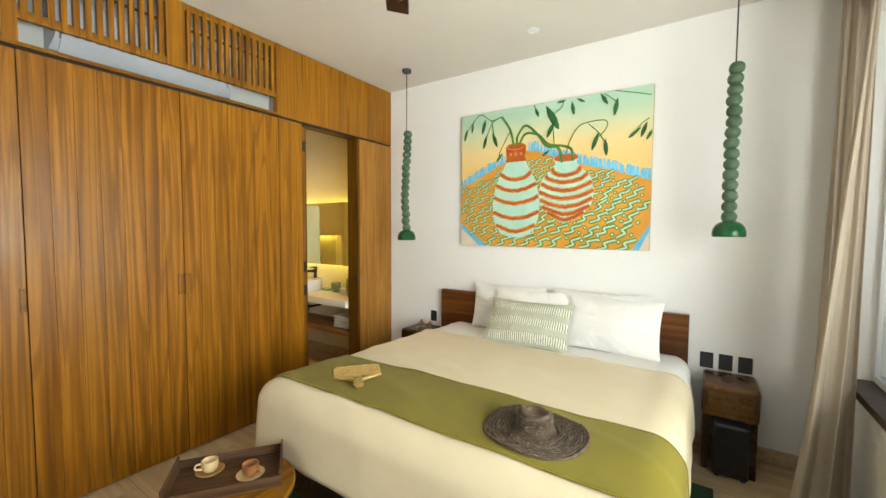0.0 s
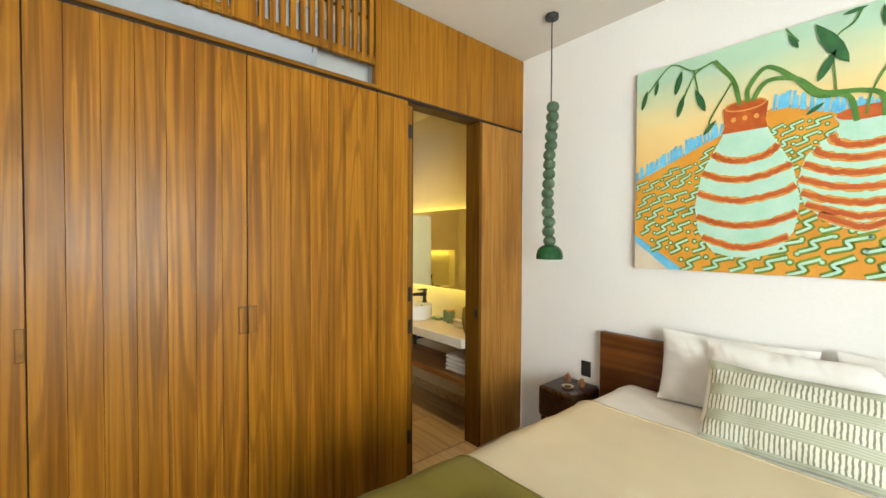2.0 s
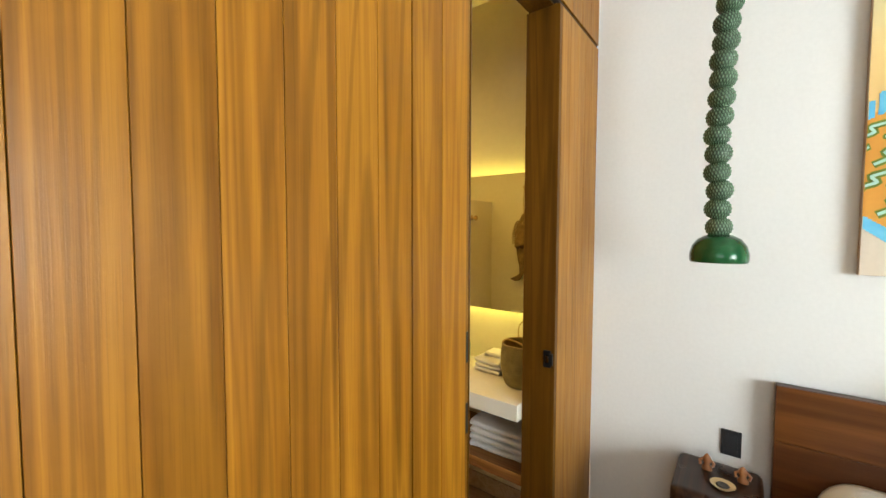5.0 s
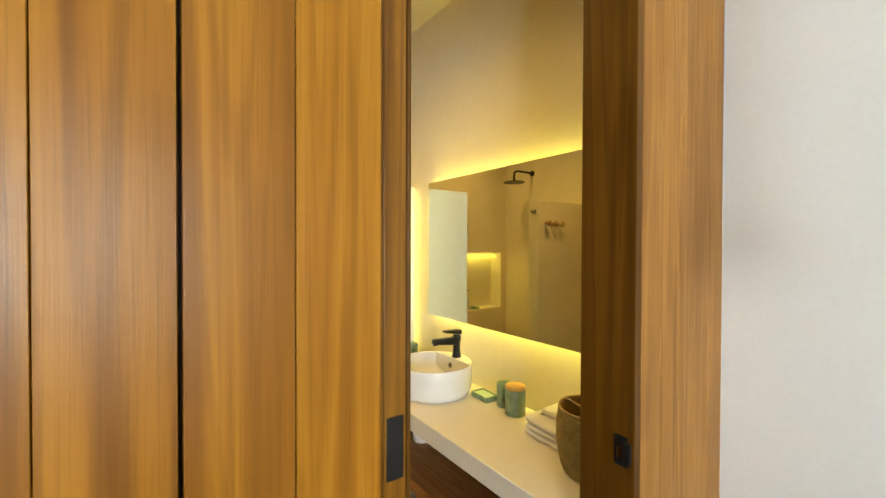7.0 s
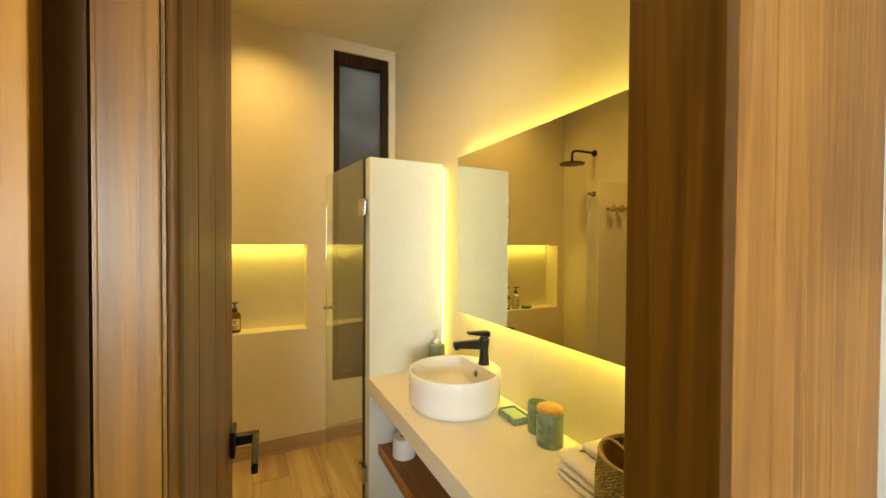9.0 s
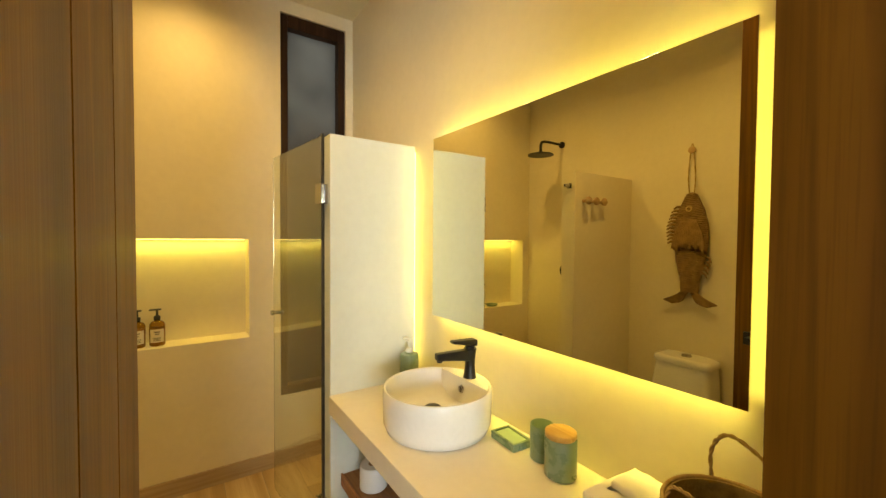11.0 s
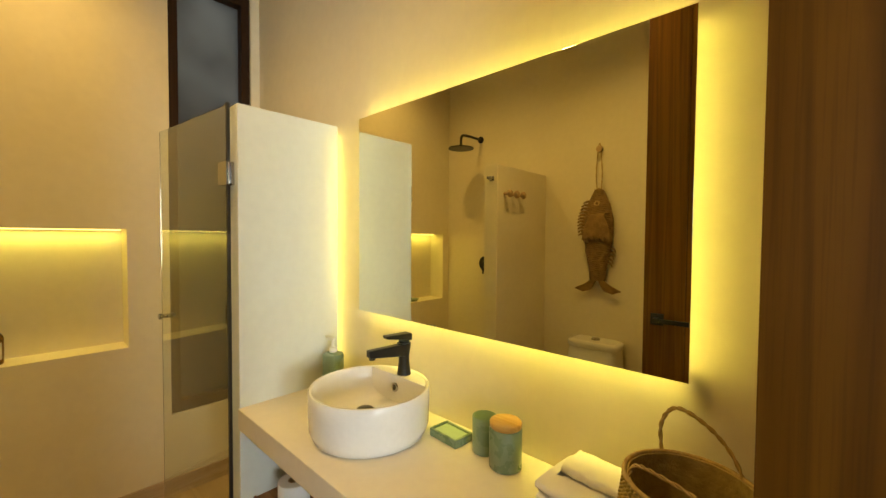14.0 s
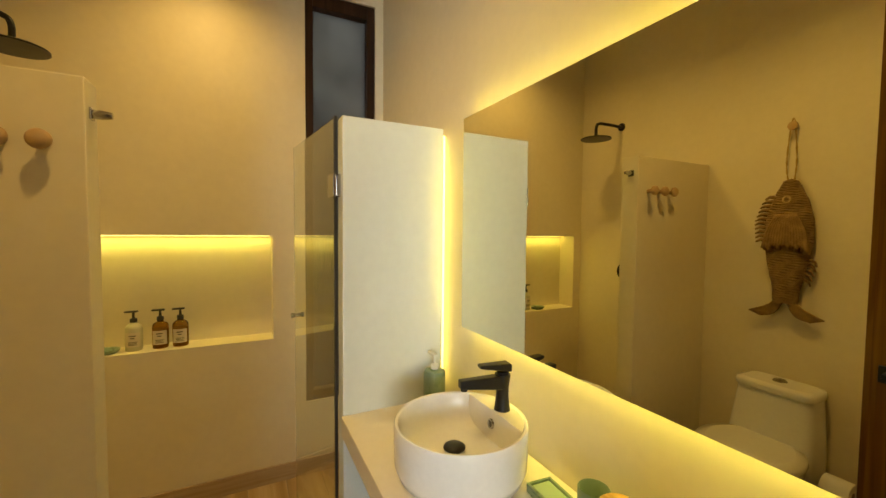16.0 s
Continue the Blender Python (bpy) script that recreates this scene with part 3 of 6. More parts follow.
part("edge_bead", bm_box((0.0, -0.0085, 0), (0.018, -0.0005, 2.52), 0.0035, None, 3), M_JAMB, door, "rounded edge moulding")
for z in (0.22, 0.98, 1.20, 2.30):
    part("hinge", bm_box((-0.003, 0.006, z), (-0.0005, 0.034, z + 0.095), 0.001), M_BLACK, door, "black steel hinge")
for side, y in ((-1, -0.0005), (1, 0.0415)):
    hb = part("door_handle", bm_box((LW - 0.085, min(y, y + side * 0.009), 1.055), (LW - 0.033, max(y, y + side * 0.009), 1.107), 0.002), M_BLACK, door, "square black lever handle")
    a, b = y + side * 0.009, y + side * 0.052
    part("neck", bm_box((LW - 0.069, min(a, b), 1.071), (LW - 0.049, max(a, b), 1.091), 0.003), M_BLACK, hb)
    a = y + side * 0.040
    part("lever", bm_box((LW - 0.19, min(a, b), 1.071), (LW - 0.049, max(a, b), 1.091), 0.004), M_BLACK, hb)

# ---- painting ----
PX, PZ, PW, PH, PY = -2.065, 1.450, 1.712, 1.285, 3.430


def art(u, v, lift):
    return Vector((PX + u * PW, PY - 0.0006 * lift, PZ + v * PH))


def ribbon(points, width, lift, bm=None, taper=None):
    """A flat brush stroke in the picture's plane."""
    made = bmesh.new() if bm is None else bm
    pts = [Vector((u * PW, v * PH)) for u, v in points]
    left, right = [], []
    for i, p in enumerate(pts):
        way = (pts[min(i + 1, len(pts) - 1)] - pts[max(i - 1, 0)]).normalized()
        w = width / 2 * (1 if taper is None else taper(i / (len(pts) - 1)))
        s = Vector((-way.y, way.x)) * w
        for row, q in ((left, p + s), (right, p - s)):
            u, v = min(max(q.x / PW, 0.002), 0.998), min(max(q.y / PH, 0.002), 0.998)
            row.append(made.verts.new(art(u, v, lift)))
    for i in range(len(pts) - 1):
        made.faces.new((left[i], right[i], right[i + 1], left[i + 1]))
    return made


def flat(points, lift, bm=None):
    made = bmesh.new() if bm is None else bm
    made.faces.new([made.verts.new(art(u, v, lift)) for u, v in points])
    return made


def paint(name, a, b, scale=9.0, fine=60.0):
    return mottled(name, a, b, scale, 0.55, 0.25, fine, 0.002)


def lerp(table, v):
    """Reads a value from rising (key, value) pairs."""
    for (a, x), (b, y) in zip(table, table[1:]):
        if v <= b:
            return x + (y - x) * max(0.0, (v - a) / (b - a))
    return table[-1][1]


painting = thing("painting", "large canvas painting of two striped vases on a patterned rug", "painting")
n = Nodes("painted_ground")
height = n.node("SeparateXYZ", Vector=n.node("TexCoord").outputs["Object"]).outputs["Z"]
cloud = n.noise(n.coords((1, 1, 2.5), False), 3.0, 4)
level = n.math("ADD", n.math("MULTIPLY", n.math("SUBTRACT", height, PZ), 1 / PH), n.math("MULTIPLY", n.math("SUBTRACT", cloud, 0.5), 0.12))
sky_paint = n.ramp(level, [(0.45, (0.80, 0.50, 0.17)), (0.70, (0.78, 0.58, 0.26)), (0.82, (0.60, 0.62, 0.38)), (0.93, (0.40, 0.60, 0.46))])
n.bump(n.noise(n.coords((1, 1, 1), False), 90, 3), 0.2, 0.002)
M_GROUND = n.set(sky_paint, 0.6)
M_EDGE = mottled("raw_canvas_edge", (0.42, 0.30, 0.20), (0.52, 0.40, 0.28), 8, 0.8)
P_RUG = paint("painted_orange", (0.62, 0.235, 0.016), (0.76, 0.36, 0.045), 2.6)
P_BLUE = paint("painted_blue", (0.07, 0.42, 0.72), (0.18, 0.58, 0.80), 14)
P_MINT = paint("painted_mint", (0.36, 0.66, 0.53), (0.50, 0.72, 0.62), 7)
P_OLIVE = paint("painted_olive", (0.12, 0.20, 0.010), (0.20, 0.28, 0.025), 12)
P_RED = paint("painted_rust", (0.42, 0.065, 0.008), (0.58, 0.13, 0.015), 14)
P_OCHRE = paint("painted_ochre", (0.58, 0.24, 0.04), (0.70, 0.36, 0.09), 14)
P_LEAF = paint("painted_leaf_green", (0.010, 0.085, 0.028), (0.035, 0.17, 0.05), 14)
P_STEM = paint("painted_stem_green", (0.045, 0.17, 0.025), (0.11, 0.27, 0.05), 14)
P_CREAM = paint("painted_cream", (0.66, 0.55, 0.42), (0.72, 0.62, 0.50), 8)
part("canvas", bm_box((PX, PY, PZ), (PX + PW, 3.4655, PZ + PH), 0.002), M_EDGE, painting)
part("ground_paint", flat([(0.001, 0.001), (0.999, 0.001), (0.999, 0.999), (0.001, 0.999)], 1), M_GROUND, painting)
EDGE = [(0.0, 0.455), (0.268, 0.620), (0.412, 0.690), (0.449, 0.692), (0.535, 0.645), (0.707, 0.562), (0.823, 0.520), (1.0, 0.440)]
part("rug_paint", flat([(0.001, 0.17), (0.165, 0.001), (0.93, 0.001), (0.999, 0.16), *[(min(u, 0.999), v) for u, v in EDGE[::-1][:-1]], (0.001, 0.455)], 2), P_RUG, painting, "orange painted rug")
part("corner_paint", flat([(0.001, 0.001), (0.165, 0.001), (0.001, 0.17)], 2), P_CREAM, painting)
part("corner_paint", flat([(0.93, 0.001), (0.999, 0.001), (0.999, 0.16)], 2), P_CREAM, painting)
rng = random.Random(4)
fringe = bmesh.new()
for k in range(150):
    u = (k + rng.random()) / 150
    v = lerp(EDGE, u)
    if not 0.28 < u < 0.41:
        ln = 0.035 + 0.022 * rng.random()
        ribbon([(u, v - 0.012), (u - 0.004 + 0.010 * rng.random(), v + ln)], 0.013, 3 + 0.13 * (k % 7), fringe)
for k in range(26):
    t = k / 25
    ribbon([(0.17 - 0.165 * t, 0.004 + 0.165 * t), (0.135 - 0.135 * t, -0.012 + 0.150 * t)], 0.016, 3 + 0.13 * (k % 7), fringe)
    ribbon([(0.925 + 0.075 * t, 0.004 + 0.16 * t), (0.955 + 0.05 * t, -0.005 + 0.150 * t)], 0.012, 3.07 + 0.13 * (k % 7), fringe)
tagged(part("fringe_paint", fringe, P_BLUE, painting, "blue painted fringe"), kind="stuff")
outer, inner = bmesh.new(), bmesh.new()
BOLT = [(-0.54, -0.44), (-0.30, -0.34), (0.00, -0.20), (0.05, -0.15), (0.02, -0.08), (-0.10, 0.08), (-0.12, 0.15), (-0.05, 0.21), (0.30, 0.36), (0.56, 0.48)]
v, row, count = 0.035, 0, 0
while v < 0.68:
    size = 0.096 - 0.066 * v
    u = -0.02 + (row % 2) * size * 0.55
    while u < 1.0:
        cu, cv = u + rng.uniform(-0.008, 0.008), v + rng.uniform(-0.008, 0.008)
        s = size * (0.70 + 0.18 * cu)
        if cv < lerp(EDGE, cu) - 0.045 and cv > 0.17 - cu * 1.03 + 0.03 and cv > (cu - 0.93) * 2.3 + 0.03:
            a = rng.uniform(-0.16, 0.2)
            turned = [(x * math.cos(a) - y * math.sin(a), x * math.sin(a) + y * math.cos(a)) for x, y in BOLT]
            line = [(cu + s * x, cv + s * 1.0 * y) for x, y in turned]
            ribbon(line, 0.041 * s / 0.08, 4 + 0.1 * (count % 9), outer)
            ribbon([(cu + 0.955 * (x - cu), cv + 0.955 * (y - cv)) for x, y in line], 0.0155 * s / 0.08, 5, inner)
            count += 1
            for du, dv in ((cu + s * 0.42, cv - s * 0.30 + rng.uniform(-0.008, 0.008)), (cu - s * 0.42, cv + s * 0.34 + rng.uniform(-0.008, 0.008))):
                if not (0.025 < du < 0.975 and dv > 0.03 and 0.17 - du * 1.03 + 0.035 < dv < lerp(EDGE, du) - 0.04 and dv > (du - 0.93) * 2.3 + 0.035):
                    continue
                for bm, r, lift in ((outer, 0.0175, 4), (inner, 0.0085, 5)):
                    r *= s / 0.08
                    flat([(du + r * math.cos(q) / PW * 1.2, dv + r * math.sin(q) / PH * 1.2) for q in (math.pi * i / 4 for i in range(8))], lift, bm)
        u += s * 1.06
    v += size * 0.92
    row += 1
part("pattern_outline_paint", outer, P_OLIVE, painting, "olive painted zigzag outlines")
part("pattern_paint", inner, P_MINT, painting, "mint painted zigzags")


def painted_vase(c, shape, bands, neck, sag):
    lo, hi = shape[0][0], shape[-1][0]
    vs = [lo + (hi - lo) * k / 30 for k in range(31)]
    half = [lerp(shape, q) for q in vs]
    body = flat([(c - h, q) for h, q in zip(half, vs)] + [(c + h, q) for h, q in zip(half[::-1], vs[::-1])], 6)
    vase = part("vase_paint", body, P_MINT, painting, "mint painted vase with rust stripes")
    for mat, lift, width in ((P_OCHRE, 7, 0.040), (P_RED, 8, 0.024)):
        for b in bands:
            pts = []
            for k in range(25):
                s = -1 + k / 12
                q = b - sag * (1 - s * s) + rng.uniform(-0.004, 0.004)
                pts.append((c + s * 0.985 * lerp(shape, q), q))
            part("stripe", ribbon(pts, width, lift), mat, vase)
    if neck:
        part("neck", flat([(c - lerp(shape, q), q) for q in (neck, neck + 0.03, neck + 0.07, hi)] + [(c + lerp(shape, q), q) for q in (hi, neck + 0.07, neck + 0.03, neck)], 9), P_RED, vase)
        for k in range(3):
            part("dot", flat([(c - 0.03 + 0.03 * k + 0.007 * math.cos(q), neck + 0.055 + 0.011 * math.sin(q)) for q in (math.pi * i / 5 for i in range(10))], 10), P_OCHRE, vase)
    mouth = [(c + 0.9 * lerp(shape, hi) * math.cos(q), hi + 0.022 * math.sin(q)) for q in (math.pi * i / 12 for i in range(24))]
    part("mouth", flat(mouth, 10), P_RED, vase)
    part("rim", ribbon(mouth + mouth[:1], 0.008, 11), P_OCHRE if neck else P_RED, vase)


painted_vase(0.614, [(0.180, 0.02), (0.206, 0.069), (0.29, 0.1265), (0.38, 0.140), (0.475, 0.1235), (0.555, 0.062), (0.575, 0.0515), (0.61, 0.0655)], (0.545, 0.500, 0.445, 0.390, 0.335, 0.285, 0.245), 0, 0.052)
painted_vase(0.343, [(0.070, 0.03), (0.093, 0.085), (0.186, 0.127), (0.305, 0.138), (0.45, 0.119), (0.60, 0.0625), (0.635, 0.053), (0.725, 0.059)], (0.535, 0.455, 0.365, 0.255, 0.160), 0.615, 0.048)
THICK = [[(0.350, 0.735), (0.352, 0.795), (0.397, 0.862), (0.461, 0.793), (0.511, 0.705), (0.575, 0.680), (0.594, 0.581)],
         [(0.362, 0.737), (0.398, 0.804), (0.467, 0.786), (0.522, 0.713), (0.600, 0.690), (0.640, 0.660), (0.646, 0.585)], [(0.330, 0.730), (0.310, 0.843), (0.257, 0.951)]]
THIN = [[(0.257, 0.951), (0.195, 0.935), (0.144, 0.981), (0.108, 0.980), (0.040, 0.880)], [(0.257, 0.951), (0.200, 0.915), (0.160, 0.800)], [(0.195, 0.935), (0.210, 0.830)], [(0.310, 0.843), (0.250, 0.700), (0.246, 0.665)],
        [(0.610, 0.600), (0.625, 0.698), (0.670, 0.802), (0.735, 0.827), (0.800, 0.820), (0.800, 0.768), (0.758, 0.712)], [(0.719, 0.815), (0.768, 0.748), (0.805, 0.665)], [(0.552, 0.700), (0.545, 0.890), (0.584, 0.945), (0.60, 0.99)],
        [(0.84, 0.995), (0.92, 0.965), (0.99, 0.935)], [(0.985, 0.80), (0.955, 0.775), (0.925, 0.725)], [(0.79, 0.99), (0.843, 0.93)], [(0.44, 0.995), (0.47, 0.93)]]
for line in THICK:
    part("stem_paint", ribbon([(q.x, q.y) for q in smoothed([(u, v, 0) for u, v in line])], 0.022, 12 + 0.2 * THICK.index(line)), P_STEM, painting)
for line in THIN:
    part("stem_paint", ribbon([(q.x, q.y) for q in smoothed([(u, v, 0) for u, v in line])], 0.008, 11.9 - 0.07 * THIN.index(line)), P_STEM, painting)
LEAVES = ((0.031, 0.853, 75, 0.075), (0.074, 0.898, 80, 0.055), (0.148, 0.896, 75, 0.085), (0.156, 0.782, 75, 0.08), (0.217, 0.789, 110, 0.09), (0.458, 0.938, 115, 0.055), (0.541, 0.890, 118, 0.15), (0.531, 0.807, 65, 0.09),
          (0.509, 0.653, 35, 0.05), (0.644, 0.930, 100, 0.07), (0.681, 0.973, 150, 0.05), (0.789, 0.958, 120, 0.07), (0.843, 0.897, 80, 0.085), (0.753, 0.696, 70, 0.09), (0.802, 0.653, 95, 0.085), (0.925, 0.722, 40, 0.07),
          (0.964, 0.735, 70, 0.075), (0.988, 0.704, 60, 0.06), (0.246, 0.655, 50, 0.06), (0.585, 0.985, 5, 0.05))
for u, v, a, ln in LEAVES:
    a = radians(a)
    out = [(s, w) for s, w in ((-0.5, 0), (-0.36, 0.09), (-0.12, 0.155), (0.12, 0.15), (0.34, 0.08), (0.5, 0), (0.34, -0.07), (0.12, -0.14), (-0.12, -0.15), (-0.36, -0.09))]
    part("leaf_paint", flat([(min(0.997, max(0.003, u + ln * (s * math.cos(a) - 0.78 * w * math.sin(a)))), min(0.997, v + ln * PW / PH * (s * math.sin(a) + 0.78 * w * math.cos(a)))) for s, w in out], 13), P_LEAF, painting)

# ---- bed ----
BX, BY0, BY1 = (-2.160, -0.035), 1.215, 3.38


def top(y):
    """The height of the made bed, a little lower towards the pillows."""
    return 0.738 - 0.030 * (y - 1.5)


bed = thing("bed", "king-size bed with a red-brown wooden headboard", "bed")
hb = part("headboard", bm_box((-2.285, 3.405, 0.25), (-0.07, 3.452, 0.985), 0.003), M_HEAD, bed)
part("headboard_board", bm_box((-2.284, 3.3995, 0.76), (-0.071, 3.4046, 0.984), 0.002), M_HEAD, hb)
part("headboard_board", bm_box((-2.284, 3.3995, 0.26), (-0.071, 3.4046, 0.752), 0.002), M_HEAD, hb)
part("base", bm_box((-2.06, 1.33, 0.10), (-0.13, 3.398, 0.37), 0.01), M_NIGHT, bed)
for x in (-1.98, -0.23):
    for y in (1.45, 3.2):
        part("leg", bm_box((x - 0.035, y - 0.035, 0.0), (x + 0.035, y + 0.035, 0.0995), 0.004), M_NIGHT, bed)
for x in (-2.262 + 0.05, -0.018 - 0.09):
    part("headboard_leg", bm_box((x - 0.02, 3.41, 0), (x + 0.06, 3.448, 0.2495), 0.002), M_HEAD, bed)
solid("mattress", bm_box((-2.09, 1.30, 0.371), (-0.10, 3.396, 0.640), 0.05, None, 4), M_SHEET, "white king-size mattress on the bed base", "mattress")


def drape(x, y, lift, rad=0.13):
    """The point of the bedspread over (x, y) of its flat cut: level on top, rounded over the edges, hanging at the sides."""
    cx, cy = min(max(x, BX[0] + rad), BX[1] - rad), min(max(y, BY0 + rad), BY1)
    d = Vector((x - cx, y - cy))
    s = d.length
    TOP = top(cy)
    way = d / s if s > 1e-6 else Vector((0, 0))
    if s < rad * math.pi / 2:
        a = s / rad
        off, z = (rad + lift) * math.sin(a), TOP - rad + (rad + lift) * math.cos(a)
    else:
        drop = s - rad * math.pi / 2
        off, z = rad + lift + 0.025 * math.sin(min(drop * 5, 1.6)) - 0.02 * drop, TOP - rad - drop
    p = Vector((cx + way.x * off, cy + way.y * off, z))
    w = noise.noise((p.x * 2.2, p.y * 2.2, p.z * 2.2)) * 0.010 + noise.noise((p.x * 7, p.y * 4, p.z * 5)) * 0.0035
    fold = noise.noise((p.x * 1.1 + p.y * 2.0, p.y * 0.7, 3.0))
    w += 0.007 * max(0.0, 1 - abs(fold) * 9)
    return p + Vector((way.x * w * (s > rad), way.y * w * (s > rad), w if s <= rad else 0))


HANG = 0.30
ob = solid("duvet", bm_grid(lambda u, v: drape(BX[0] - HANG + u * (BX[1] - BX[0] + 2 * HANG), BY0 - HANG + v * (2.86 - BY0 + HANG), 0.0), 110, 84), M_DUVET, "cream cotton bedspread hanging over the bed's edges", "bedspread", smooth=180)
mod = ob.modifiers.new("thick", "SOLIDIFY")
mod.thickness, mod.offset = 0.004, -1
def hem(line, mat, owner):
    part("hem", bm_tube(line, 0.0035, 6), mat, owner, smooth=60)


for y in (2.835,):
    hem([drape(BX[0] - 0.10 + 0.02 * k * (BX[1] - BX[0] + 0.20) / 2.0, y, 0.0025) for k in range(101)], M_DUVET, ob)
ob = solid("sheet", bm_grid(lambda u, v: drape(BX[0] + 0.012 - 0.22 + u * (BX[1] - BX[0] - 0.024 + 0.44), 2.78 + v * 0.61, -0.012), 90, 24), M_SHEET, "white cotton sheet at the head of the bed", "sheet", smooth=180)
mod = ob.modifiers.new("thick", "SOLIDIFY")
mod.thickness, mod.offset = 0.004, -1
ob = solid("bed_runner", bm_grid(lambda u, v: drape(BX[0] - 0.285 + u * (BX[1] - BX[0] + 0.57), 1.335 + 0.540 * v + 0.015 * math.sin(3 * u), 0.006), 110, 30), M_RUNNER, "olive green linen runner across the foot of the bed", "bed runner", smooth=180)
mod = ob.modifiers.new("thick", "SOLIDIFY")
mod.thickness, mod.offset = 0.003, 1
for v in (0.03, 0.97):
    hem([drape(BX[0] - 0.285 + u * (BX[1] - BX[0] + 0.57), 1.335 + 0.540 * v + 0.015 * math.sin(3 * u), 0.0085) for u in (k / 100 for k in range(101))], M_RUNNER, ob)


def bm_pillow(w, h, t, puff=2.6, seed=0, ear=0.02):
    """A stuffed cushion standing in the xz plane."""
    made = bmesh.new()
    nu, nv = 84, 34
    for side in (1, -1):
        def f(u, v):
            a, b = 2 * u - 1, 2 * v - 1
            th = t / 2 * ((1 - abs(a) ** puff) * (1 - abs(b) ** puff)) ** 0.72
            x = w / 2 * a * (1 - 0.030 * (1 - b * b) * abs(a)) * (1 + ear * abs(a * b) ** 3)
            z = h / 2 * b * (1 - 0.035 * (1 - a * a) * abs(b) + 0.020 * noise.noise((a * 3.1 + seed, side * 0.1, 4.0))) * (1 + ear * abs(a * b) ** 3)
            k = noise.noise((a * 2.3 + seed, b * 2.3, seed * 1.7 + side)) * 0.012 + noise.noise((a * 5 + seed, b * 6, side)) * 0.005
            k += 0.020 * abs(noise.noise((a * 6.5 + 2.0 * b + seed, b * 1.1, seed))) * max(0.0, abs(b) - 0.15) - 0.006 * abs(noise.noise((a * 2.0 - b * 3.0, b * 5.0 + seed, seed)))
            return Vector((x, side * (th + k * (th > 0.01)), z + h / 2))
        bm_grid(f, nu, nv, made)
    bmesh.ops.remove_doubles(made, verts=made.verts, dist=0.0008)
    return made


def pillow(x, y, z, w, h, t, lean, turn, seed):
    ob = solid("pillow", bm_pillow(w, h, t, 2.6, seed), M_SHEET, "plump white cotton pillow leaning on the headboard", "pillow", pose(x, y, z, -lean, 0, turn), "bed pillows", 55)
    return ob


pillow(-1.50, 3.305, top(3.3) - 0.008, 0.70, 0.415, 0.16, 10, 2, 1.0)
pillow(-0.70, 3.305, top(3.3) - 0.008, 0.78, 0.43, 0.16, 10, -2, 2.0)
pillow(-1.22, 3.16, top(3.16) - 0.012, 0.72, 0.425, 0.17, 20, 3, 3.0)
pillow(-0.605, 3.15, top(3.15) - 0.012, 0.74, 0.425, 0.17, 20, -3, 4.0)
# woven cushion: pale tufts in rows on sage cloth
n = Nodes("sage_woven_cloth")
sep = n.node("SeparateXYZ", Vector=n.node("TexCoord").outputs["Object"])
wob = n.math("MULTIPLY", n.noise(n.coords((1, 1, 1), False), 55, 3), 0.011)
rows = n.math("FRACT", n.math("MULTIPLY", n.math("ADD", n.math("SUBTRACT", sep.outputs["Z"], 0.035), wob), 1 / 0.125))
dash = n.math("FRACT", n.math("MULTIPLY", n.math("ADD", sep.outputs["X"], wob), 1 / 0.0178))
tuft = n.math("MULTIPLY", n.math("LESS_THAN", rows, 0.56), n.math("LESS_THAN", dash, 0.60))
line = n.math("MULTIPLY", n.math("LESS_THAN", n.math("FRACT", n.math("MULTIPLY", sep.outputs["Z"], 1 / 0.011)), 0.4), n.math("MULTIPLY", n.math("GREATER_THAN", rows, 0.60), 0.35))
weave = n.noise(n.coords((1, 1, 1), False), 500, 2)
cl = n.mix(weave, (0.34, 0.37, 0.27), (0.48, 0.50, 0.38))
cl = n.mix(n.math("MULTIPLY", n.math("LESS_THAN", rows, 0.56), 0.75), cl, (0.17, 0.18, 0.12))
cl = n.mix(n.math("MAXIMUM", tuft, line), cl, (0.72, 0.72, 0.62))
n.bump(n.math("ADD", n.math("MAXIMUM", tuft, line), n.math("MULTIPLY", weave, 0.3)), 0.8, 0.006)
M_CUSH = n.set(cl, 0.9)
cushion = thing("cushion", "sage green woven cushion with rows of white tufts", "cushion", pose(-1.175, 2.905, top(2.9) - 0.014, -33, 0, 2))
part("cover", bm_pillow(0.68, 0.39, 0.14, 2.8, 9.0, 0.05), M_CUSH, cushion, smooth=55)
for sx in (-1, 1):
    fr = bmesh.new()
    for k in range(30):
        z = 0.02 + 0.35 * k / 29
        bm_tube([(sx * 0.318, 0, z), (sx * (0.336 + 0.006 * rng.random()), 0.003 * rng.random(), z + rng.uniform(-0.006, 0.006))], 0.0022, 5, fr)
    part("fringe", fr, M_SHEET, cushion, "short white fringe")

# straw hat
hat = thing("straw_hat", "wide-brimmed grey-brown raffia sun hat on the runner", "hat", pose(-0.578, 1.585, top(1.585) + 0.014) @ Matrix.Diagonal((0.91, 0.91, 0.88, 1)))


def hat_point(u, v):
    a = 2 * math.pi * u
    r = 0.088 + v * 0.147
    ring = 0.0016 * math.sin(v * 60)
    return Vector((r * 1.05 * math.cos(a), r * 0.97 * math.sin(a), 0.010 + ring + 0.012 * v * math.sin(3 * a + 0.6) * v + 0.006 * noise.noise((4 * math.cos(a), 4 * math.sin(a), v * 3))))


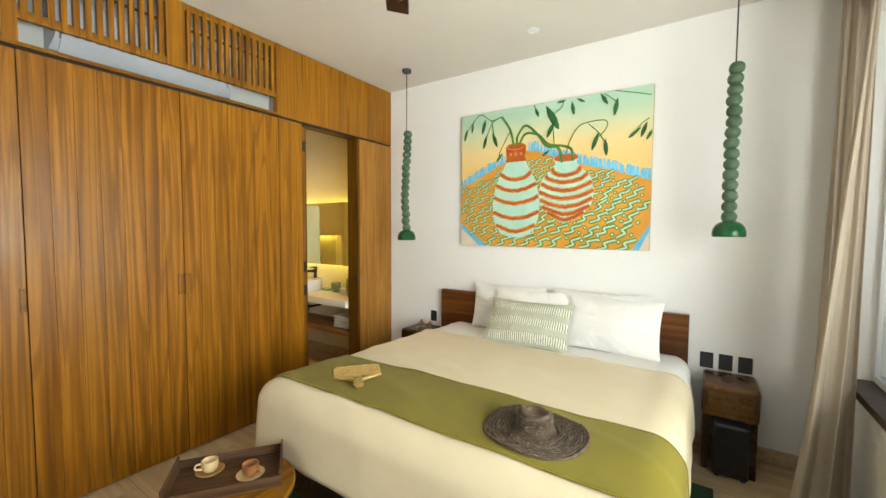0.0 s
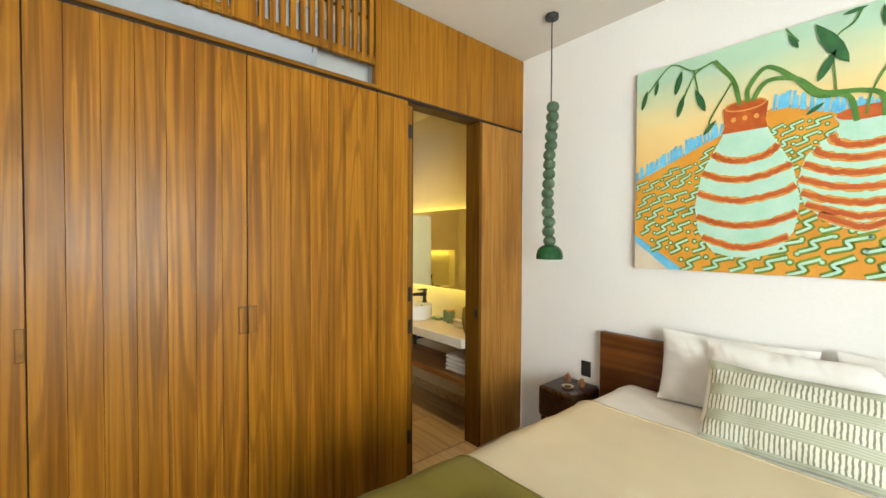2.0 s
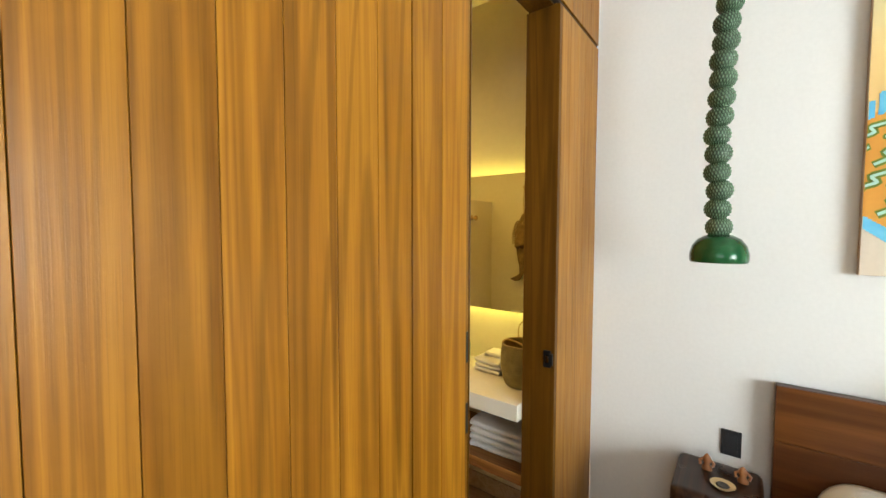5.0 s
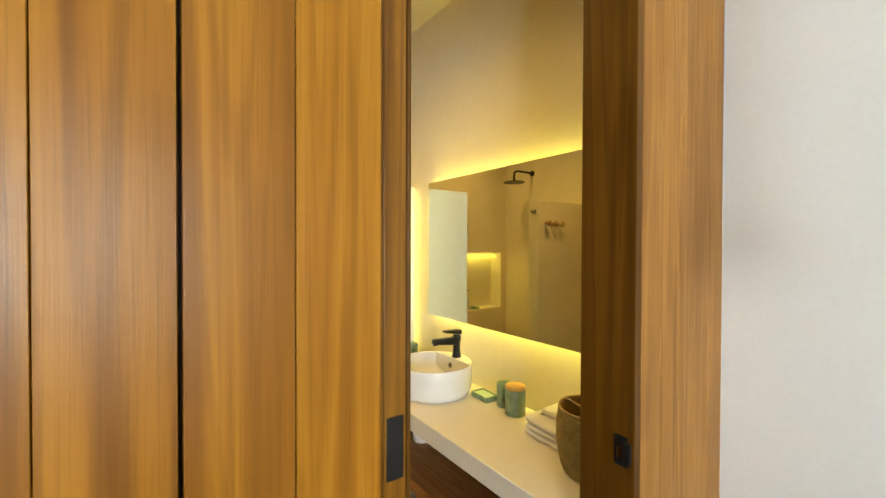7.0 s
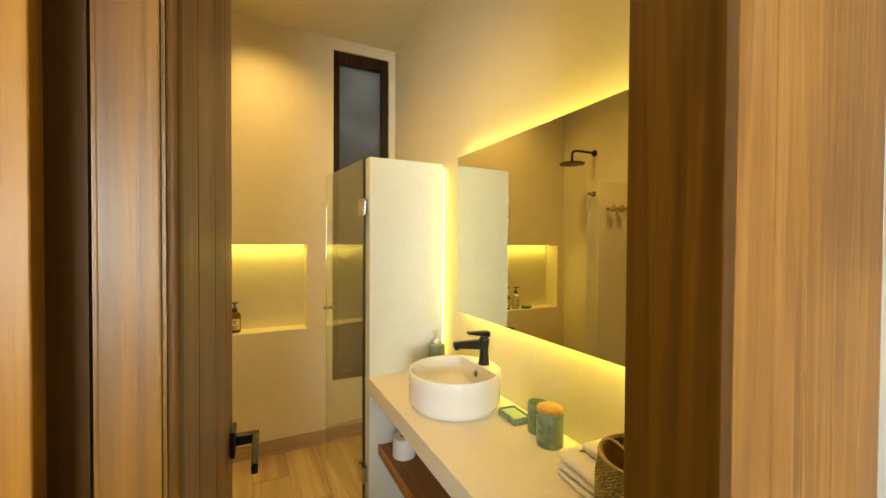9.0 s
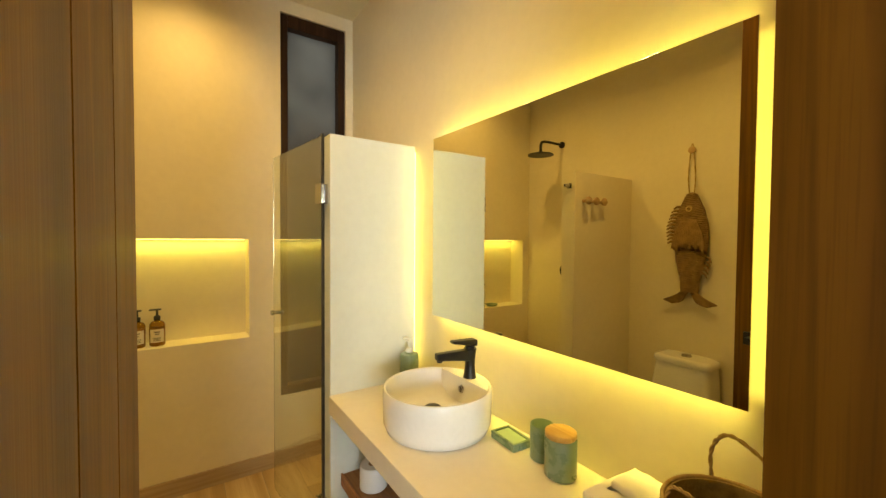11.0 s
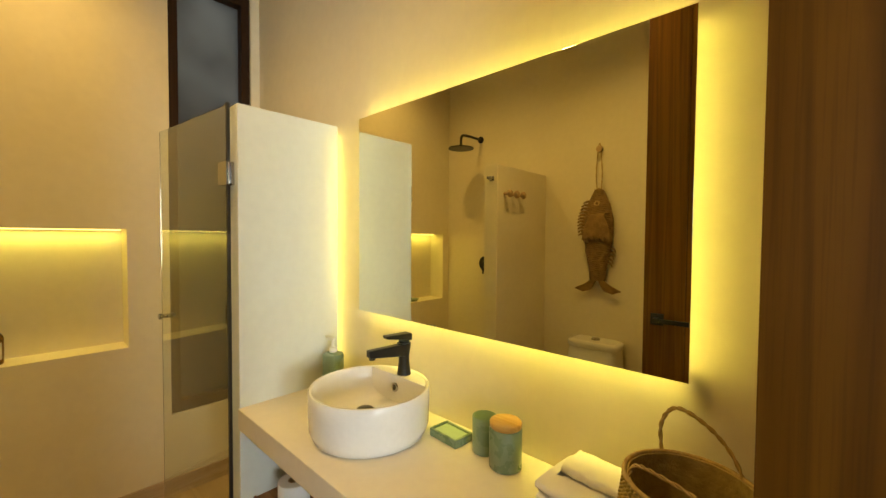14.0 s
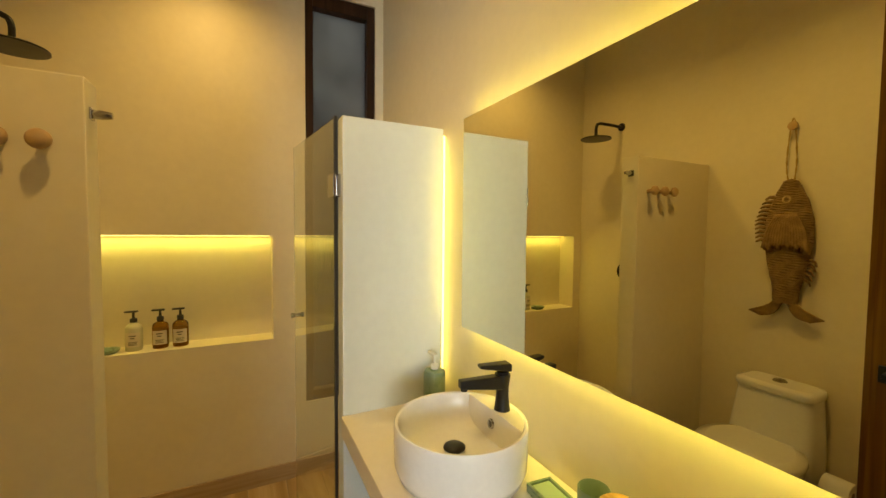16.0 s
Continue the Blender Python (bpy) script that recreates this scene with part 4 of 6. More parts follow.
brim = part("brim", bm_grid(hat_point, 96, 24, None, True), M_HAT, hat, smooth=180)
mod = brim.modifiers.new("thick", "SOLIDIFY")
mod.thickness = 0.004
crown = [(0.096, 0.008), (0.086, 0.022), (0.078, 0.05), (0.074, 0.082), (0.070, 0.096), (0.061, 0.103), (0.050, 0.098), (0.038, 0.084), (0.0, 0.078)]
bmc = bm_lathe(crown, 48)
bmesh.ops.subdivide_edges(bmc, edges=[e for e in bmc.edges if e.calc_length() > 0.012], cuts=2, use_grid_fill=True)
for vtx in bmc.verts:
    vtx.co += 0.0035 * Vector((noise.noise(vtx.co * 30), noise.noise(vtx.co * 30 + Vector((5, 0, 0))), noise.noise(vtx.co * 24)))
part("crown", bmc, M_HAT, hat, smooth=180)
for k in range(9):
    r, z = lerp([(0, 0.092), (2, 0.081), (4, 0.0765), (9, 0.0755)], k), 0.014 + k * 0.0090
    ring = [((r + 0.002 * noise.noise((3 * math.cos(a), 3 * math.sin(a), k))) * math.cos(a), r * math.sin(a), z + 0.004 * noise.noise((2 * math.cos(a), 2 * math.sin(a), k))) for a in (2 * math.pi * i / 40 for i in range(41))]
    part("braid", bm_tube(ring, 0.0042, 6, None, None, False), M_HAT, hat, smooth=180)
for k in range(11):
    v = (k + 0.5) / 11
    ring = [hat_point(i / 64, v + 0.03 * noise.noise((3 * math.cos(i * math.pi / 32), 3 * math.sin(i * math.pi / 32), k * 2.0))) + Vector((0, 0, 0.002)) for i in range(65)]
    part("braid", bm_tube(ring, 0.0046, 6, None, None, False), M_HAT, hat, smooth=180)
straws = bmesh.new()
hr = random.Random(21)
for k in range(420):
    u, v = hr.random(), hr.random() ** 0.8 * 1.02
    p, q = hat_point(u, v), hat_point(u + hr.uniform(-0.02, 0.02), v + hr.uniform(0.01, 0.07))
    lift = Vector((0, 0, 0.007))
    bm_tube([p + lift, (p + q) / 2 + lift * (1 + hr.random()), q + lift * hr.uniform(0.3, 1.2)], 0.0012, 4, straws)
for k in range(260):
    a, z = 2 * math.pi * hr.random(), hr.uniform(0.015, 0.094)
    rr = lerp([(0.0, 0.098), (0.03, 0.086), (0.06, 0.080), (0.12, 0.079)], z) + 0.002
    da, dz = hr.uniform(-0.25, 0.25), hr.uniform(-0.014, 0.014)
    bm_tube([(rr * math.cos(a), rr * math.sin(a), z), ((rr + 0.004) * math.cos(a + da / 2), (rr + 0.004) * math.sin(a + da / 2), z + dz / 2), (rr * math.cos(a + da), rr * math.sin(a + da), z + dz)], 0.0011, 4, straws)
tagged(part("straw_ends", straws, M_STRAW, hat, "loose pale raffia ends", 180), kind="stuff")

# palm fan: woven blade, bound spokes and a round bundle of stalks
fan = thing("palm_fan", "woven palm-leaf hand fan lying on the runner", "hand fan", pose(-1.700, 1.630, top(1.63) + 0.021, 0, 0, 48) @ Matrix.Diagonal((0.91, 0.91, 0.95, 1)))
weave_bm = bmesh.new()
for i in range(15):
    for j in range(11):
        x, y = -0.135 + 0.27 * i / 14, -0.075 + 0.17 * j / 10
        z = 0.003 * ((i + j) % 2)
        bm_box((x - 0.0105, y - 0.0085, z), (x + 0.0105, y + 0.0085, z + 0.004), 0.0, weave_bm)
part("blade", weave_bm, M_PALM, fan)
part("rim", bm_tube(smoothed([(-0.13, 0.105, 0.004), (0.0, 0.112, 0.004), (0.13, 0.105, 0.004), (0.146, 0.06, 0.004), (0.143, -0.08, 0.004)], 5), 0.006, 6), M_PALM, fan)
part("rim", bm_tube(smoothed([(-0.13, 0.105, 0.004), (-0.146, 0.06, 0.004), (-0.143, -0.08, 0.004)], 5), 0.006, 6), M_PALM, fan)
for k in range(9):
    x = -0.14 + 0.035 * k
    side = 0.0 if k == 4 else (-1.0 if k < 4 else 1.0)
    if side:
        part("spoke", bm_tube(smoothed([(x, -0.075, 0.006), (side * 0.040 + x * 0.36, -0.118, 0.010), (side * 0.022 + x * 0.10, -0.160, 0.014), (side * 0.004 + x * 0.09, -0.215, 0.016), (x * 0.12, -0.26, 0.016)], 4), 0.0085, 7), M_PALM, fan, smooth=60)
part("binding", bm_lathe([(0.0, 0.0), (0.023, 0.002), (0.025, 0.02), (0.022, 0.045), (0.0, 0.047)], 16, pose(0, -0.20, 0.018, 90, 0, 0)), M_PALM, fan, smooth=60)
stalks = bmesh.new()
for k in range(30):
    a, r = k * 2.4, 0.0045 * math.sqrt(k)
    p = Vector((r * math.cos(a), 0, 0.018 + r * math.sin(a)))
    bm_tube([p + Vector((0, -0.225, 0)), p + Vector((r * math.cos(a) * 0.25, -0.252, 0.010 + r * math.sin(a) * 0.2)), p + Vector((r * math.cos(a) * 0.45, -0.274 + 0.35 * r * math.sin(a) - 0.003 * (k % 3), 0.026 + r * math.sin(a) * 0.25))], 0.0030, 6, stalks)
part("stalk_bundle", stalks, M_PALM, fan)

# ---- beside the bed ----


def nightstand(x, y, h, label, front):
    ns = thing("nightstand", label, "nightstand", pose(x, y, 0), "nightstands")
    part("top_block", bm_box((-0.155, -0.165, h - 0.225), (0.155, 0.17, h), 0.035, None, 5), front, ns, smooth=50)
    part("drawer_front", bm_box((-0.12, -0.1685, h - 0.20), (0.12, -0.1655, h - 0.05), 0.001), front, ns)
    part("side_panel", bm_box((-0.148, -0.13, 0.0), (-0.11, 0.165, h - 0.2255), 0.004), M_NIGHT, ns)
    part("side_panel", bm_box((0.11, -0.13, 0.0), (0.148, 0.165, h - 0.2255), 0.004), M_NIGHT, ns)
    return ns


nightstand(0.180, 3.275, 0.60, "dark varnished wooden nightstand with rounded block top", M_NIGHTF)
nightstand(-2.465, 3.295, 0.572, "dark varnished wooden nightstand with small wooden figures", M_NIGHT)
for x, tall in ((0.19, 0.355), (-2.455, 0.328)):
    sp = thing("speaker", "black fabric-covered box standing under the nightstand", "speaker", pose(x, 3.15, 0))
    part("cabinet", bm_box((-0.098, -0.075, 0.012), (0.098, 0.10, tall), 0.02, None, 4), M_BLACKP, sp)
    part("grille", bm_box((-0.085, -0.079, 0.03), (0.085, -0.0755, tall - 0.02), 0.0015), M_BLACK, sp)
    for fx in (-0.07, 0.07):
        for fy in (-0.05, 0.07):
            part("foot", bm_box((fx - 0.012, fy - 0.012, 0.0), (fx + 0.012, fy + 0.012, 0.0118)), M_BLACKP, sp)


def wall_plate(x, z, w, h, label):
    p = thing("wall_plate", label, "wall switch", pose(x, YN, z), "black wall plates")
    part("plate", bm_box((-w / 2, -0.008, -h / 2), (w / 2, -0.0005, h / 2), 0.003), M_BLACKP, p)
    part("rocker", bm_box((-w * 0.32, -0.011, -h * 0.34), (w * 0.32, -0.0081, h * 0.34), 0.0015), M_BLACKP, p)


for x in (0.046, 0.160, 0.274):
    wall_plate(x, 0.658, 0.082, 0.115, "square black switch plate on the white wall")
wall_plate(-2.425, 0.668, 0.075, 0.115, "square black socket plate on the white wall")
for dx, dy, tall in ((-0.04, 0.05, 0.075), (0.085, 0.03, 0.07)):
    fig = thing("wooden_figure", "small reddish carved wooden figure on the nightstand", "figurine", pose(-2.465 + dx, 3.30 + dy, 0.5722), "carved figures")
    part("body", bm_lathe([(0.0, 0.0), (0.018, 0.001), (0.020, 0.012), (0.010, 0.026), (0.017, 0.045), (0.012, 0.060), (0.0, tall)], 12, None, None, 0.7), M_TERRA, fig, smooth=60)
    part("arm", bm_tube([(-0.012, 0, 0.048), (-0.026, -0.004, 0.038), (-0.022, -0.012, 0.022)], 0.006, 7), M_TERRA, fig)
    part("arm", bm_tube([(0.012, 0, 0.048), (0.026, -0.004, 0.036), (0.020, -0.012, 0.024)], 0.006, 7), M_TERRA, fig)
dish = thing("saucer", "small pale dish with dark centre on the nightstand", "dish", pose(-2.445, 3.25, 0.5722))
part("dish", bm_lathe([(0.0, 0.003), (0.025, 0.004), (0.042, 0.012), (0.044, 0.012), (0.030, 0.0), (0.0, 0.0)], 24), M_CLAY, dish, smooth=60)
part("soap", bm_lathe([(0.0, 0.012), (0.02, 0.011), (0.024, 0.007), (0.02, 0.0045), (0, 0.0045)], 18), M_INK, dish)

# ---- pendants ----
def bead_point(u, v):
    """A flattened ball set all over with rows of small round knobs."""
    a, b = 2 * math.pi * u, math.pi * (0.06 + 0.88 * v)
    row = v * 8
    knob = max(0.0, math.cos(24 * a + math.pi * (int(row) % 2))) * math.sin(math.pi * (row % 1.0))
    r = 0.0400 * (1 + 0.085 * knob * math.sin(b))
    return Vector((r * math.sin(b) ** 0.75 * math.cos(a), r * math.sin(b) ** 0.75 * math.sin(a), 0.90 * r * math.cos(b)))


n = Nodes("beaded_green_ceramic")
deep = n.noise(n.coords(), 22, 3)
# shade in the hollows between knobs is painted into the colour
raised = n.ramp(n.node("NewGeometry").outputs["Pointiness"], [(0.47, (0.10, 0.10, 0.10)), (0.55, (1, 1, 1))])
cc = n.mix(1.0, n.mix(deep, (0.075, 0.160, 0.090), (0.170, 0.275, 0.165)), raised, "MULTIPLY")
n.bump(n.noise(n.coords(), 260, 2), 0.25, 0.002)
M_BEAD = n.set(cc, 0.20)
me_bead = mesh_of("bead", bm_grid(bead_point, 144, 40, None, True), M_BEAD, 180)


def pendant(x, y, bottom, beads, label, seed, sway):
    rr = random.Random(seed)
    p = thing("pendant_lamp", label, "pendant lamp", pose(x, y, bottom), "bedside pendant lamps")
    part("shade", bm_lathe([(0.016, 0.102), (0.040, 0.099), (0.066, 0.084), (0.083, 0.060), (0.0905, 0.030), (0.090, 0.008), (0.087, 0.001), (0.083, 0.004), (0.084, 0.030), (0.076, 0.058), (0.058, 0.078), (0.030, 0.090), (0.0, 0.092)], 48), M_GLAZE, p, "glossy green bowl shade", 70)
    for k in range(beads):
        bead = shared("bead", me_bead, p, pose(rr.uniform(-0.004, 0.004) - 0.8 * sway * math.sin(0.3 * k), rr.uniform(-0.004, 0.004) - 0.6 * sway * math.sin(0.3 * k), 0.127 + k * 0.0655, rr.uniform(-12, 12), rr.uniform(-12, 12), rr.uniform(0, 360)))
    top = 0.127 + beads * 0.0655 - 0.035
    part("cord", bm_tube([(0, 0, 0.09), (0, 0, top), (0, 0, ZC - bottom - 0.02)], 0.0042, 8), M_BLACKP, p)
    part("canopy", bm_lathe([(0, 0), (0.042, 0.0), (0.045, 0.004), (0.045, 0.028), (0.0, 0.0295)], 28, pose(0, 0, ZC - bottom - 0.030)), M_BLACKP, p, "round black ceiling rose")
    part("bulb", bm_lathe([(0, 0.035), (0.02, 0.04), (0.026, 0.055), (0.016, 0.078), (0.012, 0.0895), (0, 0.09)], 18), M_CERAM, p, smooth=70)


pendant(-2.480, 3.06, 1.500, 15, "green beaded ceramic pendant lamp on a black cord", 3, 0.016)
pendant(0.128, 3.06, 1.575, 15, "green beaded ceramic pendant lamp near the curtain", 8, 0.004)

# ---- ceiling ----


def downlight(x, y, z, lens, label):
    d = thing("downlight", label, "ceiling light", pose(x, y, z), "recessed ceiling lights")
    part("ring", bm_lathe([(0.028, -0.0005), (0.030, -0.006), (0.044, -0.006), (0.047, -0.0005)], 32), M_AC, d, smooth=60)
    part("lens", bm_lathe([(0.0, -0.003), (0.0275, -0.002), (0.0275, -0.0006), (0, -0.0006)], 24), lens, d)


downlight(-1.166, 3.004, ZC, M_AC, "small round white recessed light, switched off")
downlight(-4.00, 2.45, 2.95, M_LENS, "small round recessed bathroom light, lit")
downlight(-5.15, 2.40, 2.95, M_LENS, "small round recessed shower light, lit")
cf = thing("ceiling_fan", "dark brown wooden ceiling fan", "ceiling fan", pose(-0.93, 1.05, 2.78))
part("motor", bm_lathe([(0, -0.05), (0.06, -0.05), (0.095, -0.02), (0.095, 0.04), (0.05, 0.07), (0, 0.075)], 32), M_BLACKP, cf, smooth=60)
part("rod", bm_tube([(0, 0, 0.07), (0, 0, 0.37)], 0.012, 12), M_BLACKP, cf)
part("canopy", bm_lathe([(0, 0.36), (0.04, 0.362), (0.065, 0.389), (0, 0.389)], 24), M_BLACKP, cf)
for k in range(3):
    part("blade", bm_box((0.06, -0.06, -0.006), (0.78, 0.06, 0.006), 0.005), M_NIGHT, cf, m=pose(0, 0, 0, 8, 0, 8 + 120 * k) )

# ---- tea tray on a round table ----
tb = thing("side_table", "round golden wooden side table at the foot of the bed", "side table", pose(-1.75, 0.90, 0))
part("tabletop", bm_lathe([(0, 0.405), (0.262, 0.405), (0.272, 0.413), (0.274, 0.428), (0.266, 0.438), (0.0, 0.440)], 56), M_PLANKX, tb, smooth=50)
for k in range(3):
    a = radians(30 + 120 * k)
    part("leg", bm_tube([(0.15 * math.cos(a), 0.15 * math.sin(a), 0.4045), (0.21 * math.cos(a), 0.21 * math.sin(a), 0.0)], 0.02, 12, None, lambda t: 1 - 0.3 * t), M_PLANK, tb)
tray = thing("serving_tray", "weathered brown wooden serving tray on a round table", "tray", pose(-1.825, 0.925, 0.4402, 0, 0, 54.3))
for k in range(4):
    part("bottom_board", bm_box((-0.225, -0.138 + 0.0695 * k, 0.0), (0.225, -0.070 + 0.0695 * k, 0.010), 0.001), M_TRAY, tray)
for y in (-0.146, 0.139):
    part("side", bm_box((-0.235, y, 0.0), (0.235, y + 0.0075, 0.05), 0.002), M_TRAY, tray)
for x in (-0.235, 0.226):
    part("end", bm_box((x, -0.1385, 0.0), (x + 0.009, 0.1385, 0.075), 0.003), M_TRAY, tray)


def cup_and_saucer(x, y, mat, words, turn, plate, plate_words):
    s = thing("saucer", plate_words + " saucer on the wooden tray", "saucer", pose(x, y, 0.4505))
    part("plate", bm_lathe([(0, 0.0), (0.03, 0.0), (0.052, 0.007), (0.062, 0.013), (0.060, 0.015), (0.035, 0.006), (0, 0.005)], 32), plate, s, smooth=60)
    c = thing("coffee_cup", words + " coffee cup on its saucer", "cup", pose(x, y, 0.4562, 0, 0, turn))
    part("bowl", bm_lathe([(0, 0.0), (0.020, 0.0), (0.031, 0.012), (0.036, 0.032), (0.036, 0.055), (0.033, 0.056), (0.032, 0.030), (0.024, 0.012), (0, 0.008)], 32), mat, c, smooth=60)
    part("handle", bm_tube(smoothed([(0.034, 0, 0.046), (0.056, 0, 0.046), (0.060, 0, 0.028), (0.034, 0, 0.018)], 5), 0.005, 8), mat, c, smooth=60)


cup_and_saucer(-1.925, 0.892, M_CLAY, "cream speckled stoneware", 250, M_OCHRE, "ochre brown stoneware")
cup_and_saucer(-1.740, 0.985, M_TERRA, "brown stoneware", 20, M_CLAY, "cream speckled stoneware")
solid("rug", bm_box((-2.15, 0.85, -0.0045), (0.10, 2.9, 0.0), 0.0), M_RUG, "dark green woven rug under the bed", "rug", pose(0, 0, 0.006))

# ---- curtains and glazing ----


def curtain(label, seed, folds, deep, right, left):
    """A hanging cloth between its right edge and a left edge that swings out towards the floor."""
    c = thing("curtain", label, "curtain", group="window curtains")

    def f(u, v):
        a = 2 * math.pi * folds * u + 1.5 * noise.noise((u * 4, seed, v * 0.6))
        (lx, ly), (tx, ty) = left
        x1, y1 = lx + (tx - lx) * v ** 0.8, ly + (ty - ly) * v
        x, y = right[0] + (x1 - right[0]) * u, right[1] + (y1 - right[1]) * u
        d = deep * (0.55 + 0.6 * (1 - v)) * math.sin(a)
        return Vector((x + 0.012 * noise.noise((u * 7, v * 2, seed)), y + d, 0.02 + v * 3.08))
    cl = part("cloth", bm_grid(f, 100, 36), M_CURTAIN, c, smooth=180)
    mod = cl.modifiers.new("thick", "SOLIDIFY")
    mod.thickness = 0.002
    part("rail", bm_box((right[0] - 0.13, right[1] - 0.012, 3.10), (right[0] + 0.005, right[1] + 0.012, 3.13), 0.002), M_AC, c)


curtain("beige linen curtain hanging in the corner", 2.0, 2, 0.030, (0.742, 3.27), ((0.600, 3.30), (0.640, 3.30)))
curtain("pale linen curtain gathered before the window", 5.0, 2, 0.042, (0.715, 2.98), ((0.415, 2.76), (0.668, 2.80)))
w2 = thing("window_2", "wide pale-framed bedroom window in daylight", "window")
w2["kind"] = "structure"
for y in (-0.9, 1.15, 3.21):
    part("window_frame", bm_box((0.84, y, 0.75), (0.885, y + 0.04, 2.85), 0.002), M_AC, w2)
for z in (0.75, 2.81):
    part("window_frame", bm_box((0.842, -0.9, z), (0.883, 3.25, z + 0.04)), M_AC, w2)
for y in (-0.86, 1.19):
    pn = part("pane", bm_box((0.860, y, 0.79), (0.864, y + 2.01, 2.81)), M_GLASS, w2)
    pn.visible_shadow = False
# south window out of view, added to go with the fill lamp
w3 = thing("window_3", "unseen glazed window added in the south wall for fill light", "window")
w3["kind"] = "structure"
for x in (-2.75, -1.52, -0.29):
    part("window_frame", bm_box((x, -2.57, 1.05), (x + 0.04, -2.53, 2.7), 0.002), M_FRAME, w3)
for x in (-2.71, -1.48):
    pn = part("pane", bm_box((x, -2.552, 1.05), (x + 1.19, -2.548, 2.7)), M_GLASS, w3)
    pn.visible_shadow = False
# ground out of view, added to bounce daylight towards the windows
setting("ground", [((-60, -60, -0.30), (60, 60, -0.125))], M_SKIRT, "pale ground sheet outside, unseen, added to bounce daylight", "ground")

# ---- bathroom: counter, basin and mirror ----
mir = thing("mirror", "wide frameless mirror lit from behind in yellow", "mirror")
part("glass", bm_box((-4.500, 3.318, 1.150), (-3.323, 3.3235, 1.932), 0.0008), M_MIRROR, mir)
part("backing", bm_box((-4.44, 3.324, 1.21), (-3.385, YB - 0.0005, 1.872)), M_AC, mir)
part("led_strip", bm_box((-4.44, 3.332, 1.8725), (-3.385, 3.346, 1.877)), M_LED, mir, "yellow light strip")
part("led_strip", bm_box((-4.44, 3.332, 1.205), (-3.385, 3.346, 1.2095)), M_LED, mir, "yellow light strip")
part("led_strip", bm_box((-3.3845, 3.332, 1.21), (-3.380, 3.346, 1.872)), M_LED, mir, "yellow light strip")
solid("vanity_counter", bm_box((-4.6395, 2.893, 0.752), (-3.188, YB - 0.001, 0.828), 0.004), M_COUNTER, "cream microcement vanity counter along the mirror wall", "counter")
sh = thing("wall_shelf", "brown hardwood shelf below the vanity counter", "shelf")
part("board", bm_box((-4.6395, 2.955, 0.440), (-3.190, YB - 0.001, 0.475), 0.003), M_SHELF, sh)
part("front_edge", bm_box((-4.6395, 2.945, 0.428), (-3.190, 2.9545, 0.480), 0.002), M_SHELF, sh)

CX, CY = -4.174, 3.134
basin = thing("basin", "round white ceramic vessel basin on the counter", "basin", pose(CX, CY, 0.8282))
R = 0.192
bowl = [(0.0, 0.0), (R - 0.020, 0.0), (R - 0.012, 0.004), (R - 0.002, 0.030), (R, 0.10), (R, 0.142), (R - 0.003, 0.147), (R - 0.009, 0.147), (R - 0.013, 0.142), (R - 0.017, 0.115), (R - 0.028, 0.085), (R - 0.055, 0.066), (R - 0.10, 0.058), (0.03, 0.055), (0.0, 0.055)]
part("bowl", bm_lathe(bowl, 72), M_CERAM, basin, smooth=60)
# raised deck for the tap at the back of the bowl
deck = bmesh.new()
arc = [(0.179 * math.cos(a), 0.179 * math.sin(a)) for a in (radians(34 + 112 * k / 24) for k in range(25))]
lo = [deck.verts.new((x, y, 0.056)) for x, y in arc]
hi = [deck.verts.new((x, max(y, 0.112), 0.1455)) for x, y in arc]
deck.faces.new(hi)
for k in range(len(arc)):
    j = (k + 1) % len(arc)
    deck.faces.new((lo[k], lo[j], hi[j], hi[k]))
part("deck", deck, M_CERAM, basin, smooth=50)
part("drain", bm_lathe([(0, 0.046), (0.022, 0.044), (0.031, 0.038), (0.032, 0.033), (0.020, 0.030), (0.020, 0.022), (0, 0.022)], 32, pose(0.0, -0.020, 0.032)), M_BLACK, basin, "black domed drain", 60)
ov = part("overflow", bm_lathe([(0.008, 0.0), (0.010, 0.004), (0.014, 0.004), (0.0155, 0.0)], 24, pose(0.0, 0.1045, 0.108, 84, 0, 0)), M_CHROME, basin, "chrome overflow ring", 60)
part("hole", bm_lathe([(0, 0.001), (0.008, 0.001), (0.008, 0.0), (0, 0.0)], 20, pose(0.0, 0.1042, 0.108, 84, 0, 0)), M_INK, ov)
tap = thing("tap", "matt black single-lever tap on the basin", "tap", pose(CX + 0.002, CY + 0.143, 0.9645))
part("body", bm_lathe([(0, 0), (0.0255, 0.0), (0.0255, 0.003), (0.0225, 0.022), (0.0190, 0.052), (0.0190, 0.078), (0.0220, 0.100), (0.0240, 0.116), (0.0235, 0.1195), (0, 0.120)], 32), M_BLACK, tap, smooth=50)


def bm_tapered(lo, hi, width, low, high, bevel):
    """A bar along y whose width, underside and top change evenly towards its free end."""
    made = bm_box(lo, hi, bevel, None, 3)
    for v in made.verts:
        t = (hi[1] - v.co.y) / (hi[1] - lo[1])
        up = (v.co.z - lo[2]) / (hi[2] - lo[2])
        v.co.x *= 1 + (width - 1) * t
        v.co.z += t * (low * (1 - up) + high * up)
    return made


